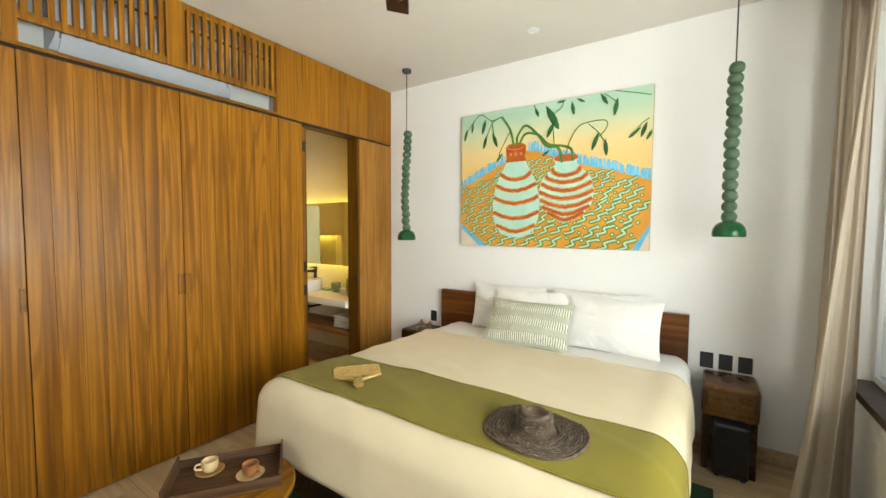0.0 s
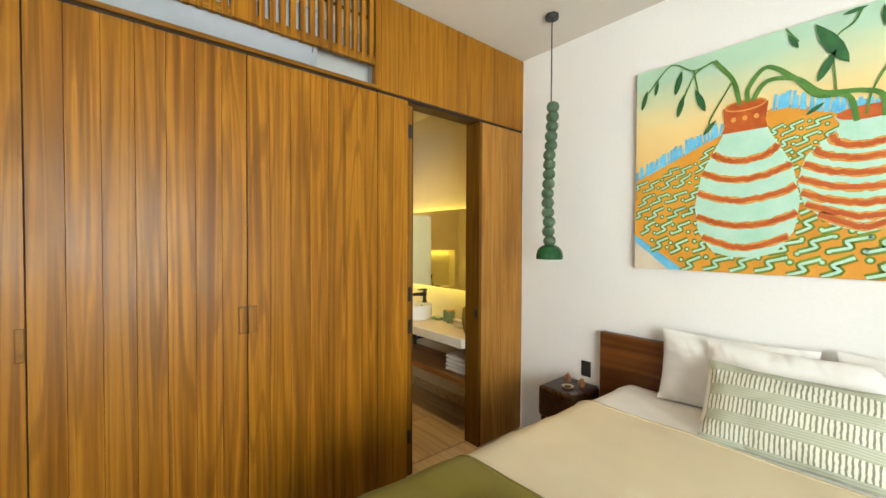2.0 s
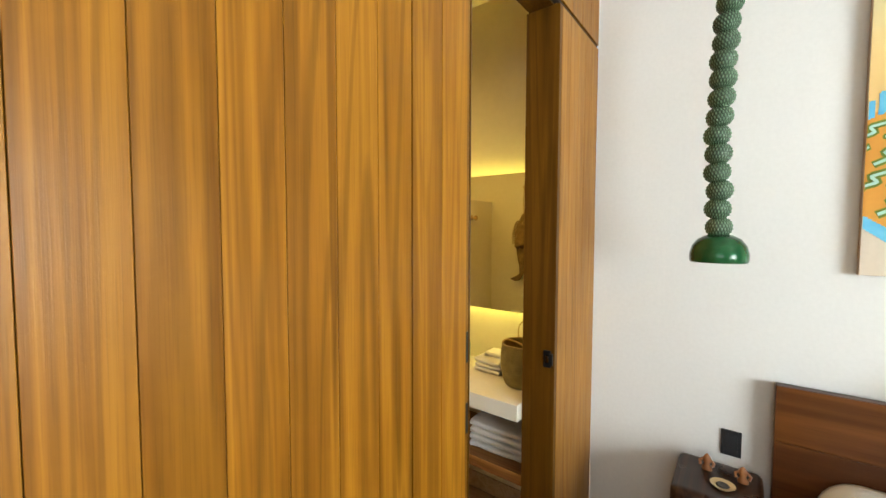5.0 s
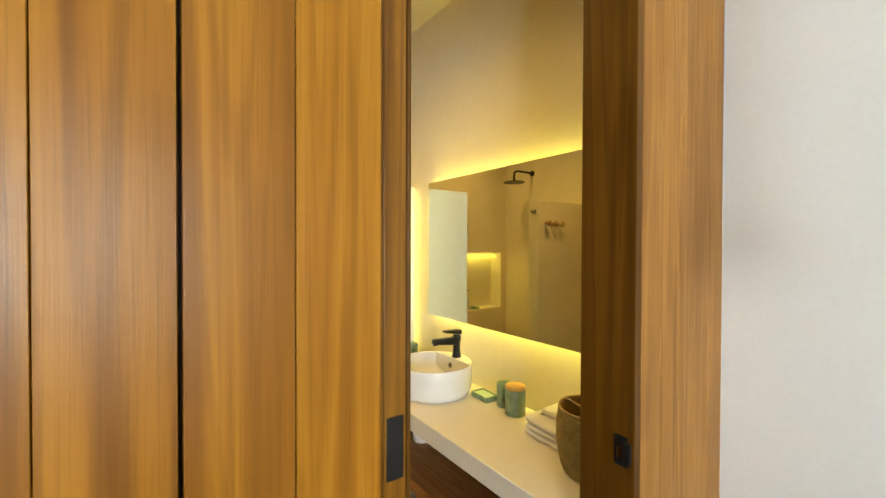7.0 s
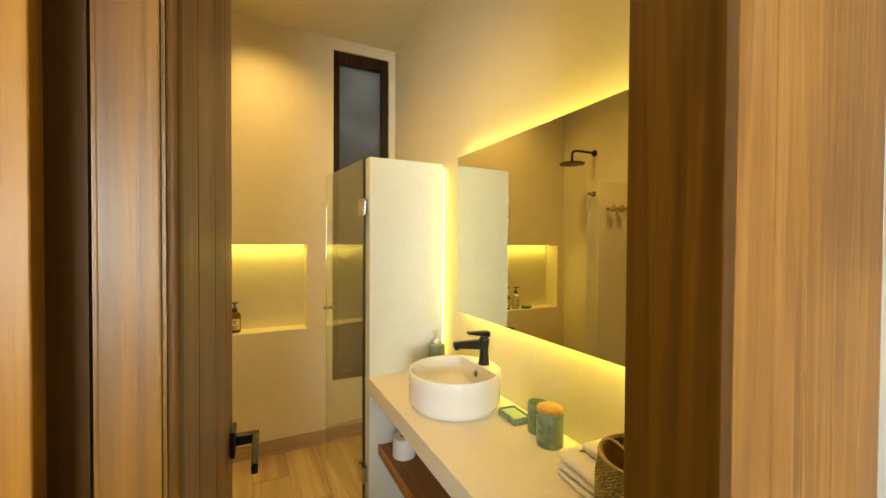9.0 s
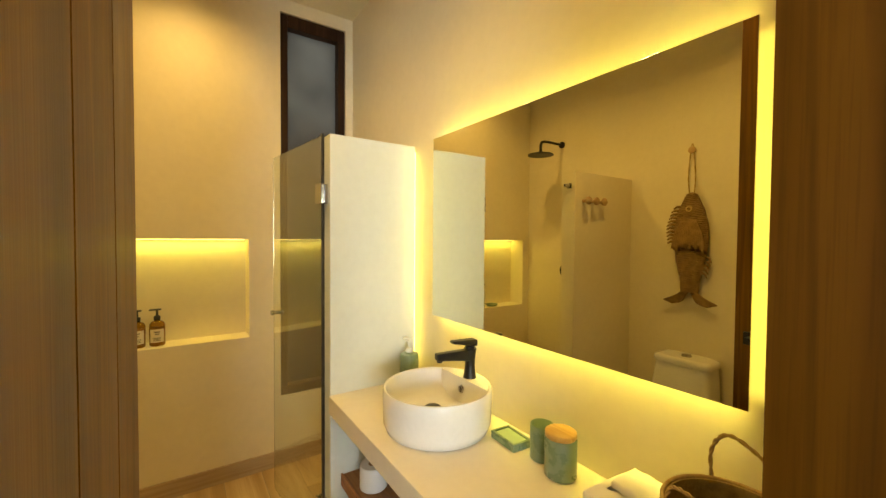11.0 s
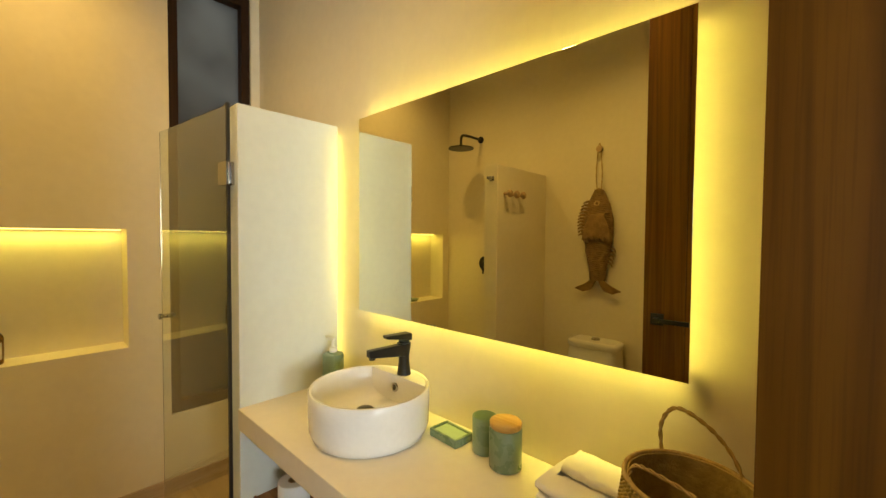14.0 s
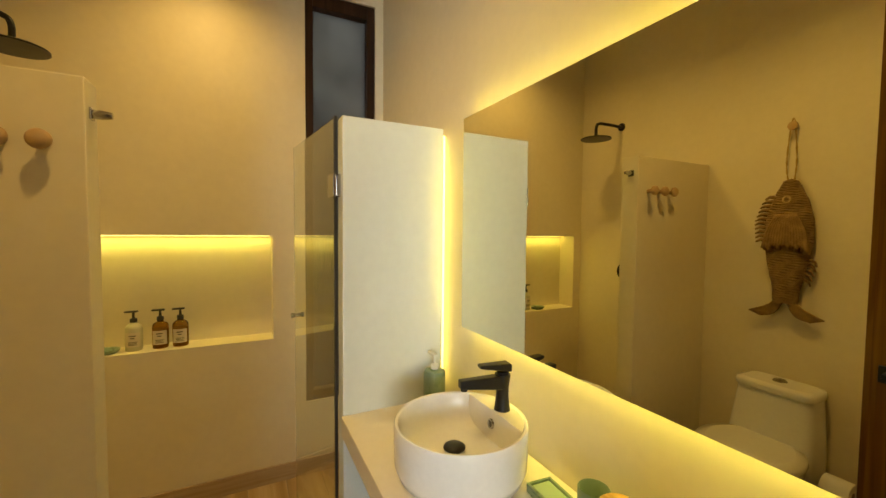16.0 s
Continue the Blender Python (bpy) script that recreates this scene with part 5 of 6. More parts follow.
part("spout", bm_tapered((-0.0190, -0.140, 0.074), (0.0190, 0.004, 0.1165), 0.72, 0.016, -0.002, 0.007), M_BLACK, tap, m=pose(0, 0, 0, 0, 0, -8))
part("aerator", bm_lathe([(0, -0.006), (0.010, -0.006), (0.0105, 0.0), (0, 0.0)], 18), M_BLACK, tap, m=pose(-0.0175, -0.124, 0.0875))
part("collar", bm_lathe([(0, 0.1202), (0.0185, 0.1202), (0.0185, 0.128), (0, 0.128)], 28), M_BLACK, tap)
part("lever", bm_tapered((-0.0215, -0.078, 0.1283), (0.0215, 0.022, 0.153), 0.66, 0.016, 0.001, 0.006), M_BLACK, tap, m=pose(0, 0, 0, 0, 0, -8))
trap = thing("drain_trap", "black drain trap below the counter", "drain pipe")
part("tail", bm_tube([(CX, CY, 0.751), (CX, CY, 0.64)], 0.020, 16), M_BLACK, trap)
part("bottle", bm_lathe([(0, 0.55), (0.034, 0.555), (0.036, 0.64), (0.025, 0.65), (0, 0.65)], 20, pose(CX, CY, 0)), M_BLACK, trap, smooth=60)
part("pipe", bm_tube([(CX, CY + 0.03, 0.61), (CX, YB - 0.002, 0.61)], 0.015, 14), M_BLACK, trap)

disp = thing("soap_dispenser", "sage green soap dispenser with a white pump", "soap dispenser", pose(-4.572, 3.240, 0.8283) @ Matrix.Diagonal((1.04, 1.04, 1.13, 1)))
part("bottle", bm_lathe([(0, 0), (0.038, 0), (0.041, 0.004), (0.041, 0.118), (0.037, 0.126), (0.016, 0.131), (0, 0.131)], 32), M_SAGE, disp, smooth=50)
part("collar", bm_lathe([(0.0, 0.131), (0.015, 0.1315), (0.015, 0.146), (0.006, 0.150), (0.0055, 0.172), (0, 0.173)], 20), M_WHITEP, disp, "white plastic pump", 50)
part("nozzle", bm_box((-0.045, -0.008, 0.1735), (0.012, 0.008, 0.183), 0.003), M_WHITEP, disp, "white plastic pump")
dish = thing("soap_dish", "sage green rectangular soap dish on the counter", "soap dish", pose(-3.945, 3.272, 0.8283, 0, 0, -4) @ Matrix.Diagonal((0.92, 0.9, 0.95, 1)))
part("base", bm_box((-0.062, -0.042, 0), (0.062, 0.042, 0.017), 0.004), M_SAGE, dish)
for lo, hi in (((-0.062, -0.042, 0.0172), (0.062, -0.034, 0.027)), ((-0.062, 0.034, 0.0172), (0.062, 0.042, 0.027)), ((-0.062, -0.0338, 0.0172), (-0.054, 0.0338, 0.027)), ((0.054, -0.0338, 0.0172), (0.062, 0.0338, 0.027))):
    part("rim", bm_box(lo, hi, 0.002), M_SAGE, dish)
part("soap", bm_box((-0.050, -0.030, 0.0172), (0.050, 0.030, 0.0240), 0.003), M_SOAP, dish, "pale green soap bar")
cup = thing("tumbler", "sage green stoneware tumbler on the counter", "tumbler", pose(-3.826, 3.286, 0.8283))
part("cup", bm_lathe([(0, 0), (0.033, 0), (0.0355, 0.003), (0.036, 0.104), (0.034, 0.106), (0.032, 0.104), (0.031, 0.010), (0, 0.008)], 36), M_SAGE, cup, smooth=50)
jar = thing("storage_jar", "sage green stoneware jar with a bamboo lid", "jar", pose(-3.738, 3.264, 0.8283))
part("jar", bm_lathe([(0, 0), (0.041, 0), (0.044, 0.003), (0.0445, 0.106), (0.041, 0.110), (0, 0.110)], 40), M_SAGE, jar, smooth=50)
part("lid", bm_lathe([(0, 0.1102), (0.041, 0.1102), (0.0438, 0.114), (0.0438, 0.124), (0.041, 0.127), (0, 0.128)], 40), M_LIDWOOD, jar, "round bamboo lid", 50)


def towel(x, y, z, w, d, h, turn, label, group):
    """A folded towel: a soft slab whose rounded fold faces forward, with its layers showing at the ends."""
    t = thing("towel", label, "towel", pose(x, y, z, 0, 0, turn), group)

    def f(u, v):
        a = 2 * math.pi * v
        cy = d / 2 * (abs(math.cos(a)) ** 0.45) * (1 if math.cos(a) > 0 else -1)
        cz = h / 2 * (abs(math.sin(a)) ** 0.55) * (1 if math.sin(a) > 0 else -1)
        k = noise.noise((u * 5 + x * 9, v * 6, z * 40)) * 0.0035
        return Vector((w * (u - 0.5), cy + k, h / 2 + cz + k))
    body = bm_grid(f, 16, 28)
    bmesh.ops.holes_fill(body, edges=body.edges)
    part("fold", body, M_TOWEL, t, smooth=70)
    for sx in (-1, 1):
        part("layer_line", bm_box((sx * w / 2 - 0.0012, -d * 0.40, h * 0.47), (sx * w / 2 + 0.0012, d * 0.42, h * 0.53)), M_COUNTER, t)


for k in range(4):
    top = k == 3
    towel(-3.500 + (0.016 if top else 0.003 * (k % 2)), 3.235 + (0.030 if top else 0), 0.8288 + 0.0245 * k, 0.135 if top else 0.165, 0.10 if top else 0.165, 0.0240, -6 + 3 * (k % 2), "folded white terry towel in a stack on the counter", "towels on the counter")
for k in range(4):
    towel(-3.375, 3.15, 0.4755 + 0.036 * k, 0.30, 0.26, 0.0355, 2 - 2 * (k % 2), "large folded white towel on the shelf", "towels on the shelf")

# seagrass basket: wound rows, an open mouth and two rope handles
bk = thing("basket", "woven seagrass basket with rope handles on the counter", "basket", pose(-3.284, 3.138, 0.8285))


def basket_radius(z):
    return lerp([(0.0, 0.080), (0.03, 0.093), (0.10, 0.106), (0.16, 0.106), (0.20, 0.100), (0.21, 0.100)], z)


wall_bm = bm_lathe([(0, 0.004), (0.080, 0.0), *[(basket_radius(z), z) for z in (0.002, 0.03, 0.06, 0.10, 0.14, 0.17, 0.21)], *[(basket_radius(z) - 0.006, z) for z in (0.21, 0.17, 0.14, 0.10, 0.06, 0.03, 0.012)], (0, 0.010)], 56)
part("wall", wall_bm, M_SEA, bk, smooth=60)
st = bmesh.new()
for j in range(20):
    z = 0.008 + j * 0.0104
    for k in range(64):
        a = 2 * math.pi * (k + 0.5 * (j % 2)) / 64
        r = basket_radius(z) + 0.0015
        c = Vector((r * math.cos(a), r * math.sin(a), z))
        d = Vector((-math.sin(a), math.cos(a), 0.75)).normalized()
        bm_tube([c - d * 0.0068, c + Vector((math.cos(a), math.sin(a), 0)) * 0.0012, c + d * 0.0068], 0.0031, 5, st, lambda t: 0.55 + 0.9 * t * (1 - t) * 2)
tagged(part("braiding", st, M_SEA, bk, smooth=180), kind="stuff")
part("rim", bm_tube([(0.101 * math.cos(a), 0.101 * math.sin(a), 0.211) for a in (2 * math.pi * i / 48 for i in range(49))], 0.0042, 8, None, None, False), M_ROPE, bk, smooth=180)


def rope(points, radius, bm):
    """Two strands wound about each other."""
    line = smoothed(points, 16)
    for ph in (0, math.pi):
        pts = []
        for i, p in enumerate(line):
            way = (line[min(i + 1, len(line) - 1)] - line[max(i - 1, 0)]).normalized()
            s = way.orthogonal().normalized()
            a = ph + i * 0.55
            pts.append(p + radius * 0.6 * (math.cos(a) * s + math.sin(a) * way.cross(s)))
        bm_tube(pts, radius * 0.72, 6, bm)
    return bm


part("handle", rope([(-0.060, 0.078, 0.195), (-0.066, 0.086, 0.262), (-0.042, 0.092, 0.298), (0.005, 0.092, 0.282), (0.045, 0.088, 0.245), (0.074, 0.068, 0.195)], 0.0032, bmesh.new()), M_ROPE, bk, "twisted rope handle", 180)
part("handle", rope([(-0.082, -0.058, 0.198), (-0.078, -0.036, 0.224), (-0.040, -0.046, 0.230), (0.020, -0.062, 0.224), (0.052, -0.080, 0.210), (0.066, -0.076, 0.195)], 0.0032, bmesh.new()), M_ROPE, bk, "twisted rope handle fallen inward", 180)


def paper_roll(x, y, z, m2, label):
    p = thing("toilet_paper", label, "toilet paper", pose(x, y, z) @ m2)
    part("roll", bm_lathe([(0.021, 0), (0.052, 0), (0.055, 0.003), (0.055, 0.092), (0.052, 0.095), (0.021, 0.095)], 36), M_SHEET, p, smooth=50)
    part("core", bm_lathe([(0.0205, 0.001), (0.0205, 0.094), (0.018, 0.094), (0.018, 0.001), (0.0205, 0.001)], 24), M_EDGE, p, smooth=50)


paper_roll(-4.49, 3.03, 0.4755, Matrix(), "white toilet paper roll on the shelf")
paper_roll(-4.38, 3.20, 0.4755, Matrix(), "white toilet paper roll on the shelf")
can = thing("spray_can", "white and red spray can on the shelf", "spray can", pose(-4.565, 3.085, 0.4755))
part("can", bm_lathe([(0, 0), (0.024, 0), (0.026, 0.003), (0.026, 0.125), (0.020, 0.135), (0, 0.136)], 28), M_CERAM, can, smooth=50)
part("label_band", bm_lathe([(0.0263, 0.03), (0.0263, 0.060)], 28), P_RED, can, "red printed band")
for k in range(3):
    part("print_bar", bm_box((-0.010, -0.0275, 0.072 + 0.012 * k), (0.012 - 0.004 * k, -0.0262, 0.078 + 0.012 * k)), M_INK, can)
part("cap", bm_lathe([(0, 0.136), (0.019, 0.1362), (0.018, 0.155), (0, 0.157)], 24), M_WHITEP, can, smooth=50)

# ---- shower ----
gd = thing("shower_door", "clear glass shower door standing open", "shower door", pose(-4.688, 2.886, 0.075, 0, 0, 186.5))
gp = part("pane", bm_box((0.010, -0.004, 0.01), (0.655, 0.004, 1.850), 0.0006), M_GLASS, gd)
gp.visible_shadow = False
part("hinge_seal", bm_box((-0.001, -0.0055, 0.0), (0.0095, 0.0055, 1.857), 0.0006), M_BLACKP, gd, "black edge seal")
for z in (0.20, 1.56):
    h = part("hinge", bm_box((-0.018, -0.016, z), (0.050, -0.0042, z + 0.085), 0.003), M_CHROME, gd, "chrome glass hinge")
    part("plate", bm_box((-0.018, 0.0042, z), (0.050, 0.016, z + 0.085), 0.003), M_CHROME, h)
    part("knuckle", bm_tube([(-0.010, 0, z + 0.005), (-0.010, 0, z + 0.08)], 0.0125, 14), M_CHROME, h)
for s in (1, -1):
    part("knob", bm_lathe([(0, 0.0042), (0.010, 0.0045), (0.010, 0.012), (0.007, 0.015), (0.013, 0.022), (0.013, 0.034), (0, 0.036)], 20, pose(0.600, 0, 1.01, -90 * s, 0, 0)), M_CHROME, gd, "chrome knob", 50)
mag = thing("door_magnet", "small chrome door catch on the shower wall", "door catch", pose(-4.64, 2.206, 1.83))
part("plate", bm_box((-0.016, 0, -0.016), (0.016, 0.006, 0.016), 0.002), M_CHROME, mag)
part("stop", bm_lathe([(0, 0), (0.012, 0), (0.013, 0.02), (0.009, 0.042), (0, 0.044)], 20, pose(0, 0.0062, 0, -90, 0, 0)), M_CHROME, mag, smooth=50)

head = thing("rain_shower", "round black rain shower head on a bent arm", "shower", pose(-5.22, 1.5752, 2.285))
part("flange", bm_lathe([(0, 0), (0.028, 0), (0.028, 0.008), (0.014, 0.012), (0, 0.012)], 28, pose(0, 0, 0, -90, 0, 0)), M_BLACK, head, smooth=50)
part("arm", bm_tube(smoothed([(0, 0.012, 0), (0, 0.18, 0), (0, 0.245, -0.010), (0, 0.262, -0.04), (0, 0.262, -0.085)], 6), 0.0105, 14), M_BLACK, head, smooth=60)
part("disc", bm_lathe([(0, -0.085), (0.014, -0.086), (0.022, -0.103), (0.098, -0.110), (0.102, -0.113), (0.102, -0.119), (0, -0.120)], 48, pose(0, 0.262, 0)), M_BLACK, head, smooth=40)
valve = thing("shower_valve", "round black shower valve with a lever", "shower valve", pose(-5.16, 1.5752, 1.23))
part("plate", bm_lathe([(0, 0), (0.062, 0), (0.062, 0.008), (0, 0.009)], 40, pose(0, 0, 0, -90, 0, 0)), M_BLACK, valve)
part("knob", bm_lathe([(0, 0.0092), (0.022, 0.0092), (0.021, 0.045), (0, 0.047)], 28, pose(0, 0, 0, -90, 0, 0)), M_BLACK, valve)
part("lever", bm_box((-0.006, 0.028, -0.085), (0.006, 0.040, -0.018), 0.003), M_BLACK, valve)


def pump_bottle(y, glassy, label):
    b = thing("pump_bottle", label, "pump bottle", pose(-5.665, y, 0.8975))
    mat = M_AMBER if glassy else M_CREAMP
    part("bottle", bm_lathe([(0, 0), (0.033, 0), (0.036, 0.004), (0.0365, 0.108), (0.034, 0.120), (0.026, 0.130), (0.015, 0.135), (0.013, 0.142), (0, 0.142)], 32), mat, b, "" if not glassy else "amber glass", 50)
    if glassy:
        part("liquid", bm_lathe([(0, 0.004), (0.0325, 0.005), (0.0325, 0.098), (0, 0.098)], 24), M_AMBERL, b)
    part("label", bm_grid(lambda u, v: Vector((0.0371 * math.cos(radians(-55 + 110 * u)), 0.0371 * math.sin(radians(-55 + 110 * u)), 0.022 + 0.072 * v)), 14, 1), M_LABEL, b, "pale paper label", 180)
    for k, (w, z) in enumerate(((22, 0.076), (14, 0.064), (30, 0.045), (26, 0.038), (28, 0.031))):
        part("print_bar", bm_grid(lambda u, v: Vector((0.0375 * math.cos(radians(-w + 2 * w * u)), 0.0375 * math.sin(radians(-w + 2 * w * u)), z + (0.005 if k < 2 else 0.003) * v)), 8, 1), M_INK, b)
    part("collar", bm_lathe([(0, 0.142), (0.0155, 0.1422), (0.0155, 0.160), (0.006, 0.164), (0.0055, 0.190), (0, 0.191)], 20), M_BLACKP, b, "black pump", 50)
    part("nozzle", bm_box((-0.012, -0.036, 0.1915), (0.012, 0.020, 0.200), 0.004), M_BLACKP, b, "black pump")


M_AMBERL = mottled("amber_liquid", (0.27, 0.14, 0.022), (0.33, 0.18, 0.032), 6, 0.3)
pump_bottle(2.075, False, "cream pump bottle with a printed label in the niche")
pump_bottle(2.186, True, "amber pump bottle with a paper label in the niche")
pump_bottle(2.273, True, "amber pump bottle with a paper label in the niche")
sd = thing("soap_dish", "small sage green soap dish in the niche", "soap dish", pose(-5.65, 1.965, 0.8975))
part("dish", bm_lathe([(0, 0), (0.035, 0), (0.046, 0.010), (0.048, 0.020), (0.044, 0.020), (0.034, 0.010), (0, 0.009)], 28, None, None, 1.2), M_SAGE, sd, smooth=60)
part("soap", bm_lathe([(0, 0.028), (0.024, 0.026), (0.032, 0.018), (0.028, 0.011), (0, 0.0105)], 22), M_SAGE, sd, "pale green soap bar", 60)

for y in (2.125, 2.043, 1.962):
    pg = thing("wall_peg", "turned light wooden wall peg", "wall hook", pose(-4.5998, y, 1.737), "wooden pegs on the shower wall")
    part("stem", bm_lathe([(0, 0), (0.011, 0), (0.010, 0.030), (0, 0.0305)], 18, pose(0, 0, 0, 0, 90, 0)), M_PEG, pg)
    part("knob", bm_lathe([(0, 0.0306), (0.020, 0.031), (0.0255, 0.037), (0.0255, 0.046), (0.018, 0.054), (0, 0.056)], 28, pose(0, 0, 0, 0, 90, 0)), M_PEG, pg, smooth=50)

# ---- toilet corner ----
TX, TY = -4.17, 1.5755
wc = thing("toilet", "white one-piece ceramic toilet with closed lid", "toilet", pose(TX, TY, 0))


def rounded_block(z_list, bm):
    """A soft-cornered body from (z, half width, front y, back y) sections."""
    rings = []
    for z, hw, y0, y1 in z_list:
        c, hd = (y0 + y1) / 2, (y1 - y0) / 2
        rings.append([bm.verts.new((hw * (abs(math.cos(a)) ** 0.38) * (1 if math.cos(a) >= 0 else -1), c + hd * (abs(math.sin(a)) ** 0.38) * (1 if math.sin(a) >= 0 else -1), z)) for a in (2 * math.pi * k / 40 for k in range(40))])
    for a, b in zip(rings, rings[1:]):
        for k in range(40):
            bm.faces.new((a[k], a[(k + 1) % 40], b[(k + 1) % 40], b[k]))
    bm.faces.new(rings[0][::-1])
    bm.faces.new(rings[-1])
    return bm


part("tank", rounded_block([(0.36, 0.176, 0.004, 0.262), (0.45, 0.178, 0.004, 0.245), (0.60, 0.168, 0.004, 0.212), (0.735, 0.156, 0.004, 0.185)], bmesh.new()), M_CERAM, wc, smooth=60)
part("tank_lid", rounded_block([(0.736, 0.163, 0.003, 0.193), (0.741, 0.166, 0.003, 0.196), (0.762, 0.166, 0.003, 0.196), (0.773, 0.161, 0.006, 0.191), (0.778, 0.140, 0.02, 0.17)], bmesh.new()), M_CERAM, wc, smooth=60)
part("button", bm_lathe([(0, 0.790), (0.024, 0.787), (0.030, 0.7775), (0, 0.7775)], 28, pose(0, 0.095, 0)), M_CHROME, wc, "chrome flush button", 60)


def bowl_ring(z, s, front, back):
    return [Vector((s * math.cos(a) * 1.0, (back + (front - back) / 2) + (front - back) / 2 * math.sin(a), z)) for a in (2 * math.pi * k / 44 for k in range(44))]


def lofted(rings):
    bm = bmesh.new()
    vs = [[bm.verts.new(p) for p in r] for r in rings]
    for a, b in zip(vs, vs[1:]):
        for k in range(44):
            bm.faces.new((a[k], a[(k + 1) % 44], b[(k + 1) % 44], b[k]))
    bm.faces.new(vs[0][::-1])
    bm.faces.new(vs[-1])
    return bm


part("bowl", lofted([bowl_ring(0.0, 0.115, 0.50, 0.06), bowl_ring(0.10, 0.11, 0.50, 0.07), bowl_ring(0.25, 0.14, 0.58, 0.08), bowl_ring(0.42, 0.185, 0.59, 0.10), bowl_ring(0.485, 0.200, 0.60, 0.12)]), M_CERAM, wc, smooth=60)
part("seat_lid", lofted([bowl_ring(0.486, 0.205, 0.605, 0.14), bowl_ring(0.500, 0.211, 0.61, 0.14), bowl_ring(0.518, 0.206, 0.602, 0.145), bowl_ring(0.530, 0.165, 0.55, 0.18)]), M_CERAM, wc, smooth=60)
brush = thing("toilet_brush", "black toilet brush standing beside the toilet", "toilet brush", pose(-4.46, 1.68, 0))
part("holder", bm_lathe([(0, 0), (0.045, 0), (0.045, 0.13), (0.040, 0.13), (0.040, 0.01), (0, 0.01)], 24), M_BLACK, brush)
part("stick", bm_tube([(0, 0, 0.012), (0, 0, 0.42)], 0.008, 10), M_BLACK, brush)
hold = thing("paper_bucket", "dark woven bucket beside the toilet", "basket", pose(-3.90, 1.80, 0) @ Matrix.Diagonal((1.0, 1.0, 1.5, 1)))
part("bucket", bm_lathe([(0, 0), (0.085, 0), (0.10, 0.24), (0.094, 0.24), (0.080, 0.012), (0, 0.012)], 32), M_BLACKP, hold, smooth=50)
paper_roll(-3.945, 1.80, 0.416, pose(0, 0, 0, 0, 90, 0), "white toilet paper roll in a dark bucket")

# straw fish hung from a peg
pg = thing("wall_peg", "turned light wooden wall peg above the toilet", "wall hook", pose(-4.19, 1.5752, 2.052))
part("stem", bm_lathe([(0, 0), (0.010, 0), (0.010, 0.03), (0, 0.0305)], 16, pose(0, 0, 0, -90, 0, 0)), M_PEG, pg)
part("knob", bm_lathe([(0, 0.0306), (0.018, 0.031), (0.022, 0.037), (0.021, 0.046), (0, 0.052)], 24, pose(0, 0, 0, -90, 0, 0)), M_PEG, pg, smooth=50)
fish = thing("straw_fish", "woven straw fish hanging from a rope", "wall decoration", pose(-4.19, 1.5752, 1.08))
W = [(0.0, 0.044), (0.10, 0.042), (0.17, 0.054), (0.28, 0.080), (0.40, 0.096), (0.50, 0.094), (0.60, 0.070), (0.67, 0.038), (0.71, 0.016)]


def fish_side(z):
    return lerp(W, z)


coil = bmesh.new()
k = 0
z = 0.115
while z < 0.70:
    w = fish_side(z)
    pts = [(w * math.cos(a), 0.030 + 0.030 * math.sin(a), z + 0.003 * math.sin(5 * a + k)) for a in (2 * math.pi * i / 26 for i in range(27))]
    bm_tube(pts, 0.0068, 6, coil, None, False)
    z += 0.0118
    k += 1
part("body", coil, M_FISH, fish, smooth=180)
part("core", bm_lathe([(0.0, 0.10), *[(fish_side(0.11 + 0.595 * i / 14) * 0.98, 0.11 + 0.595 * i / 14) for i in range(15)], (0, 0.712)], 32, pose(0, 0.030, 0), None, 0.27), M_FISH, fish, smooth=180)
skirt = bmesh.new()
for i in range(15):
    x = -0.088 + 0.176 * i / 14
    drop = 0.385 - 0.012 * (i % 3) - 0.03 * abs(x) / 0.1
    bm_tube(smoothed([(x * 0.45, 0.064, 0.535), (x * 0.85, 0.069, 0.45), (x, 0.066, drop)], 4), 0.0105, 6, skirt, lambda t: 0.5 + 0.7 * t)
part("gill_leaves", skirt, M_FISH, fish, "dry leaf collar", 180)
fin = bmesh.new()
for i in range(11):
    z = 0.40 + 0.022 * i
    w = fish_side(z)
    bm_tube([(-w + 0.01, 0.03, z), (-w - 0.024 - 0.010 * math.sin(i * 0.3), 0.03, z + 0.004), (-w - 0.044 - 0.010 * math.sin(i * 0.3), 0.032, z - 0.008)], 0.0115, 6, fin, lambda t: 1.1 - 0.75 * t)
part("back_fin", fin, M_FISH, fish, "ragged straw fin", 180)
fin = bmesh.new()
for i in range(5):
    z = 0.20 + 0.024 * i
    bm_tube([(fish_side(z) - 0.01, 0.03, z + 0.02), (fish_side(z) + 0.025, 0.03, z + 0.004), (fish_side(z) + 0.034, 0.03, z - 0.02)], 0.009, 6, fin, lambda t: 1 - 0.6 * t)
part("belly_fin", fin, M_FISH, fish, smooth=180)
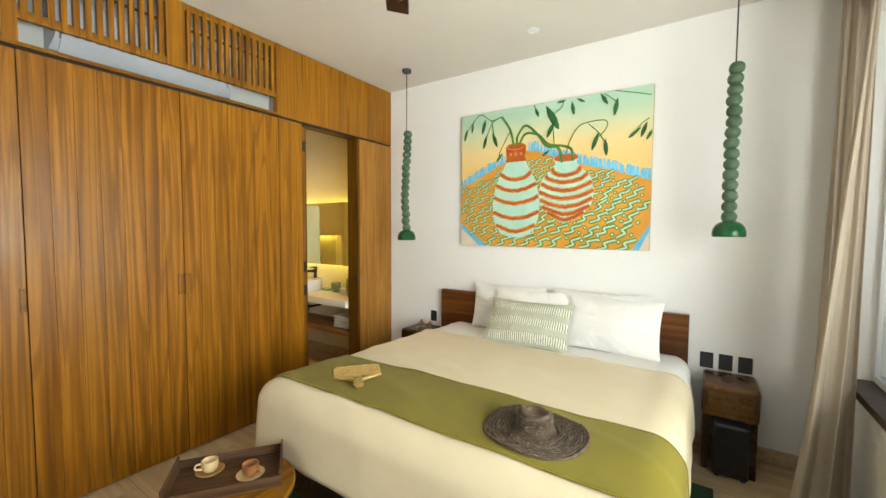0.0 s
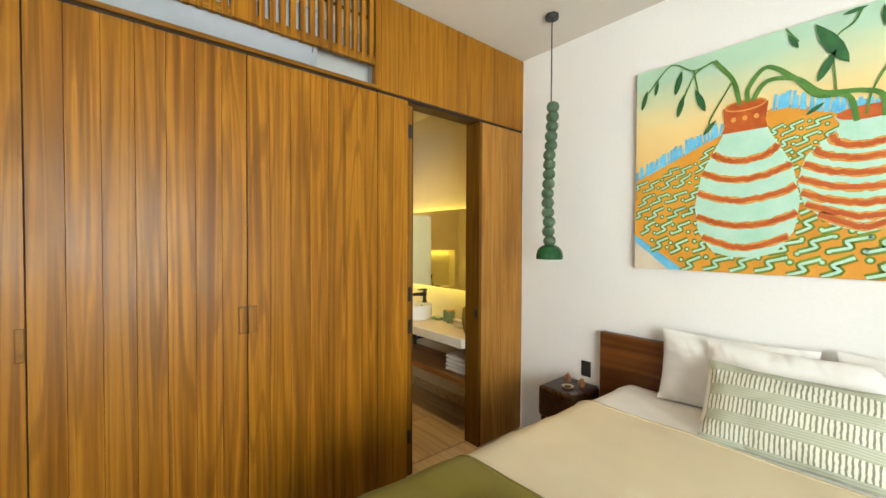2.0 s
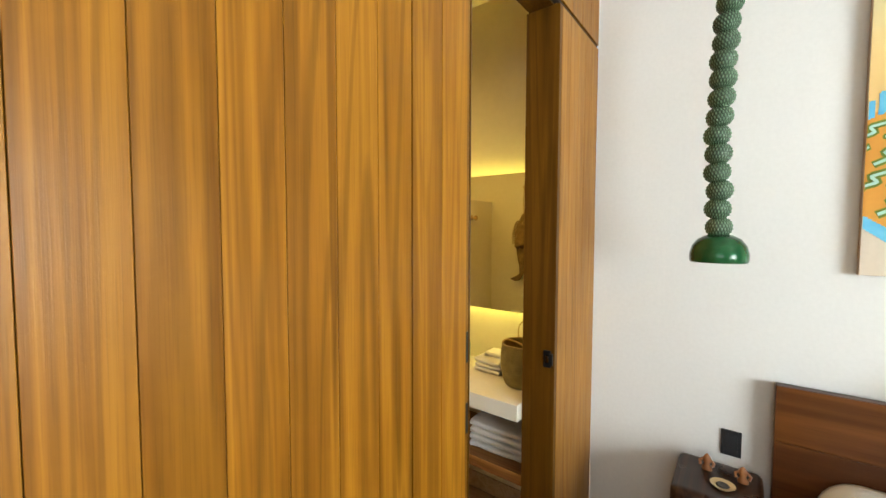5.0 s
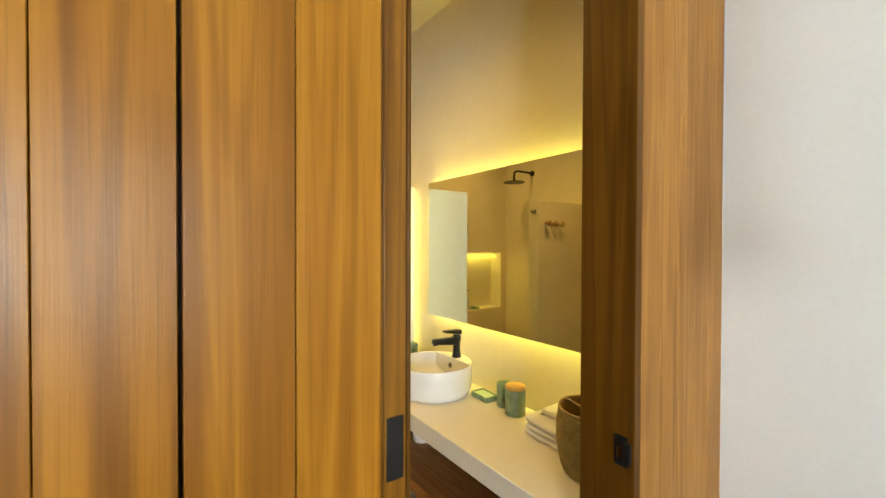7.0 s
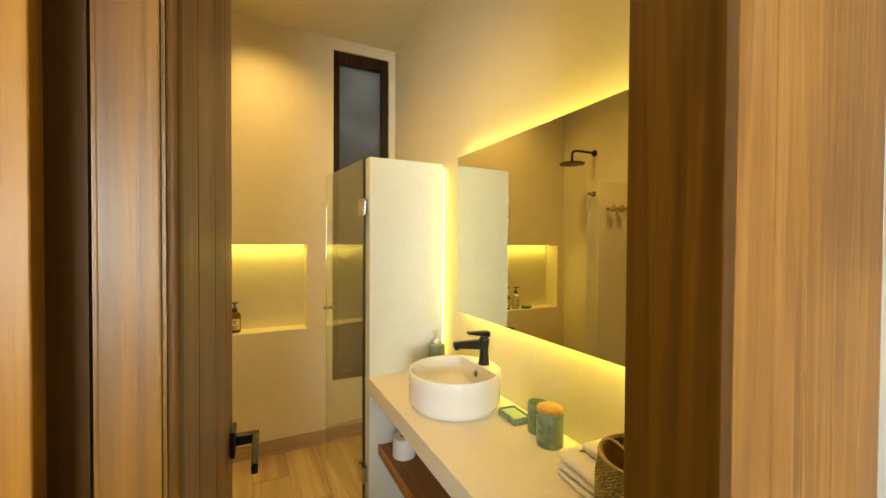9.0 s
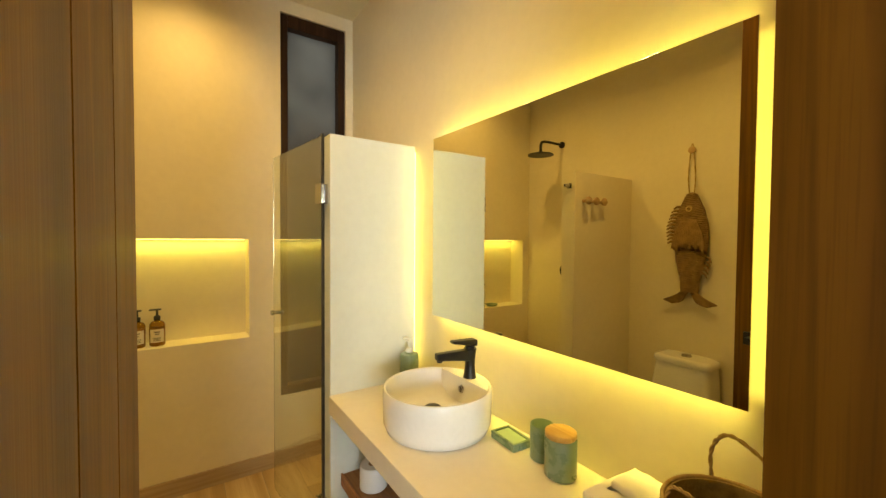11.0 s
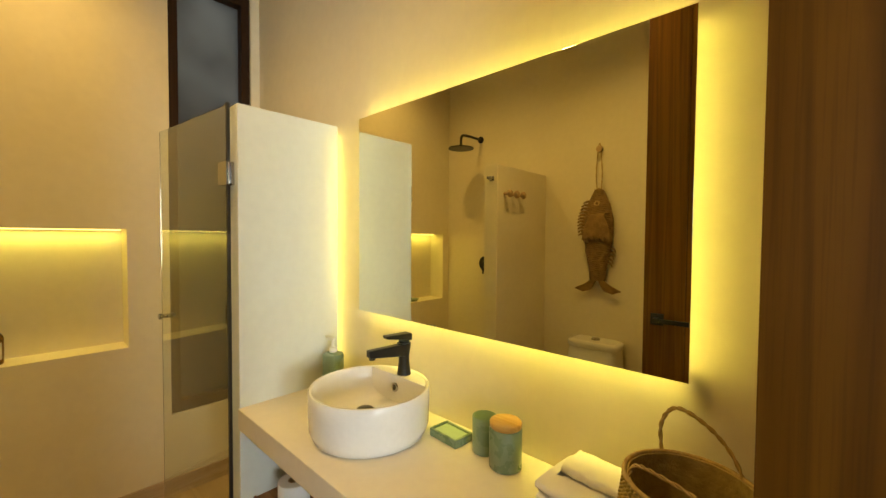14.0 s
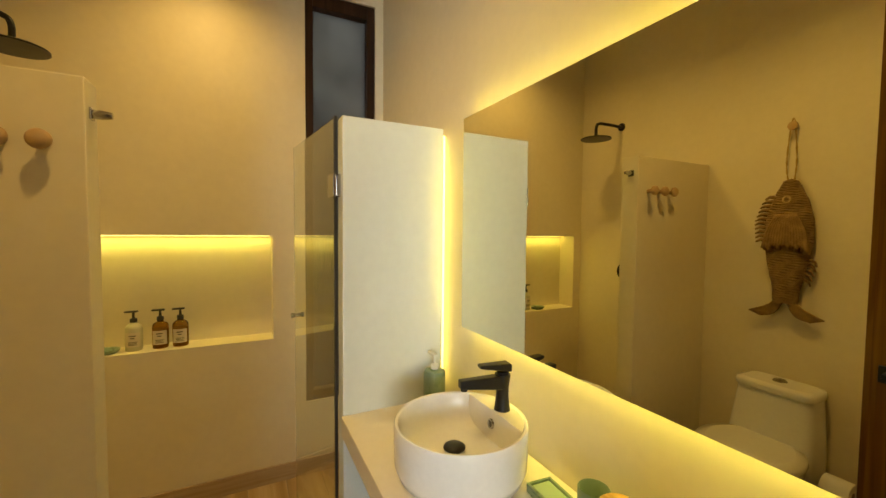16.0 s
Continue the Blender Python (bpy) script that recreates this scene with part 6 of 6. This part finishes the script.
for s in (-1, 1):
    lobe = bmesh.new()
    for i in range(8):
        t = i / 7
        bm_tube(smoothed([(s * 0.006, 0.035, 0.13 - 0.02 * t), (s * (0.065 - 0.02 * t), 0.038, 0.065 - 0.035 * t), (s * (0.155 - 0.05 * t), 0.036, 0.022 - 0.018 * t)], 4), 0.0105, 6, lobe, lambda q: 1.0 - 0.65 * q)
    part("tail_lobe", lobe, M_FISH, fish, smooth=180)
part("tail_binding", bm_lathe([(0.050, 0.085), (0.054, 0.10), (0.056, 0.135), (0.052, 0.15)], 24, pose(0, 0.032, 0), None, 0.55), M_FISH, fish, smooth=180)
part("eye", bm_lathe([(0.008, 0.0), (0.010, 0.010), (0.019, 0.010), (0.023, 0.0)], 20, pose(0.0, 0.060, 0.605, -90, 0, 0)), M_ROPE, fish, smooth=60)
part("hanging_rope", rope([(-0.012, 0.03, 0.69), (-0.020, 0.035, 0.80), (-0.006, 0.038, 0.985), (0.008, 0.038, 0.985), (0.020, 0.035, 0.80), (0.012, 0.03, 0.69)], 0.0032, bmesh.new()), M_ROPE, fish, "twisted rope loop", 180)

# ---- floor tiles: long travertine planks, staggered ----


def tiles(parent, x0, x1, y0, y1, z, length, width, start):
    """Tiles along x in staggered rows, cut at the edges."""
    cache = {}
    row, y = 0, y0
    while y < y1 - 0.02:
        w = min(width, y1 - y)
        x = x0 - start * length * ((row * 2) % 3) / 3
        while x < x1 - 0.02:
            a, b = max(x, x0), min(x + length, x1)
            if b - a > 0.03:
                key = (round(b - a, 3), round(w, 3))
                if key not in cache:
                    cache[key] = mesh_of("tile", bm_box((0, 0, -0.005), (b - a - 0.003, w - 0.003, 0.0), 0.0008, None, 1), M_TILE, 40)
                shared("tile", cache[key], parent, pose(a, y, z))
            x += length
        y += width
        row += 1


fl = bpy.data.objects["floor"]
tiles(fl, -3.17, 0.745, -2.49, YN - 0.016, 0.0, 0.9, 0.20, 1)
fb = bpy.data.objects["floor_bath"]
tiles(fb, -4.615, -3.176, 1.58, YB - 0.013, 0.0, 0.9, 0.20, 1)
tiles(fb, XN + 0.014, -4.62, 1.58, YB - 0.002, 0.070, 0.9, 0.20, 1)
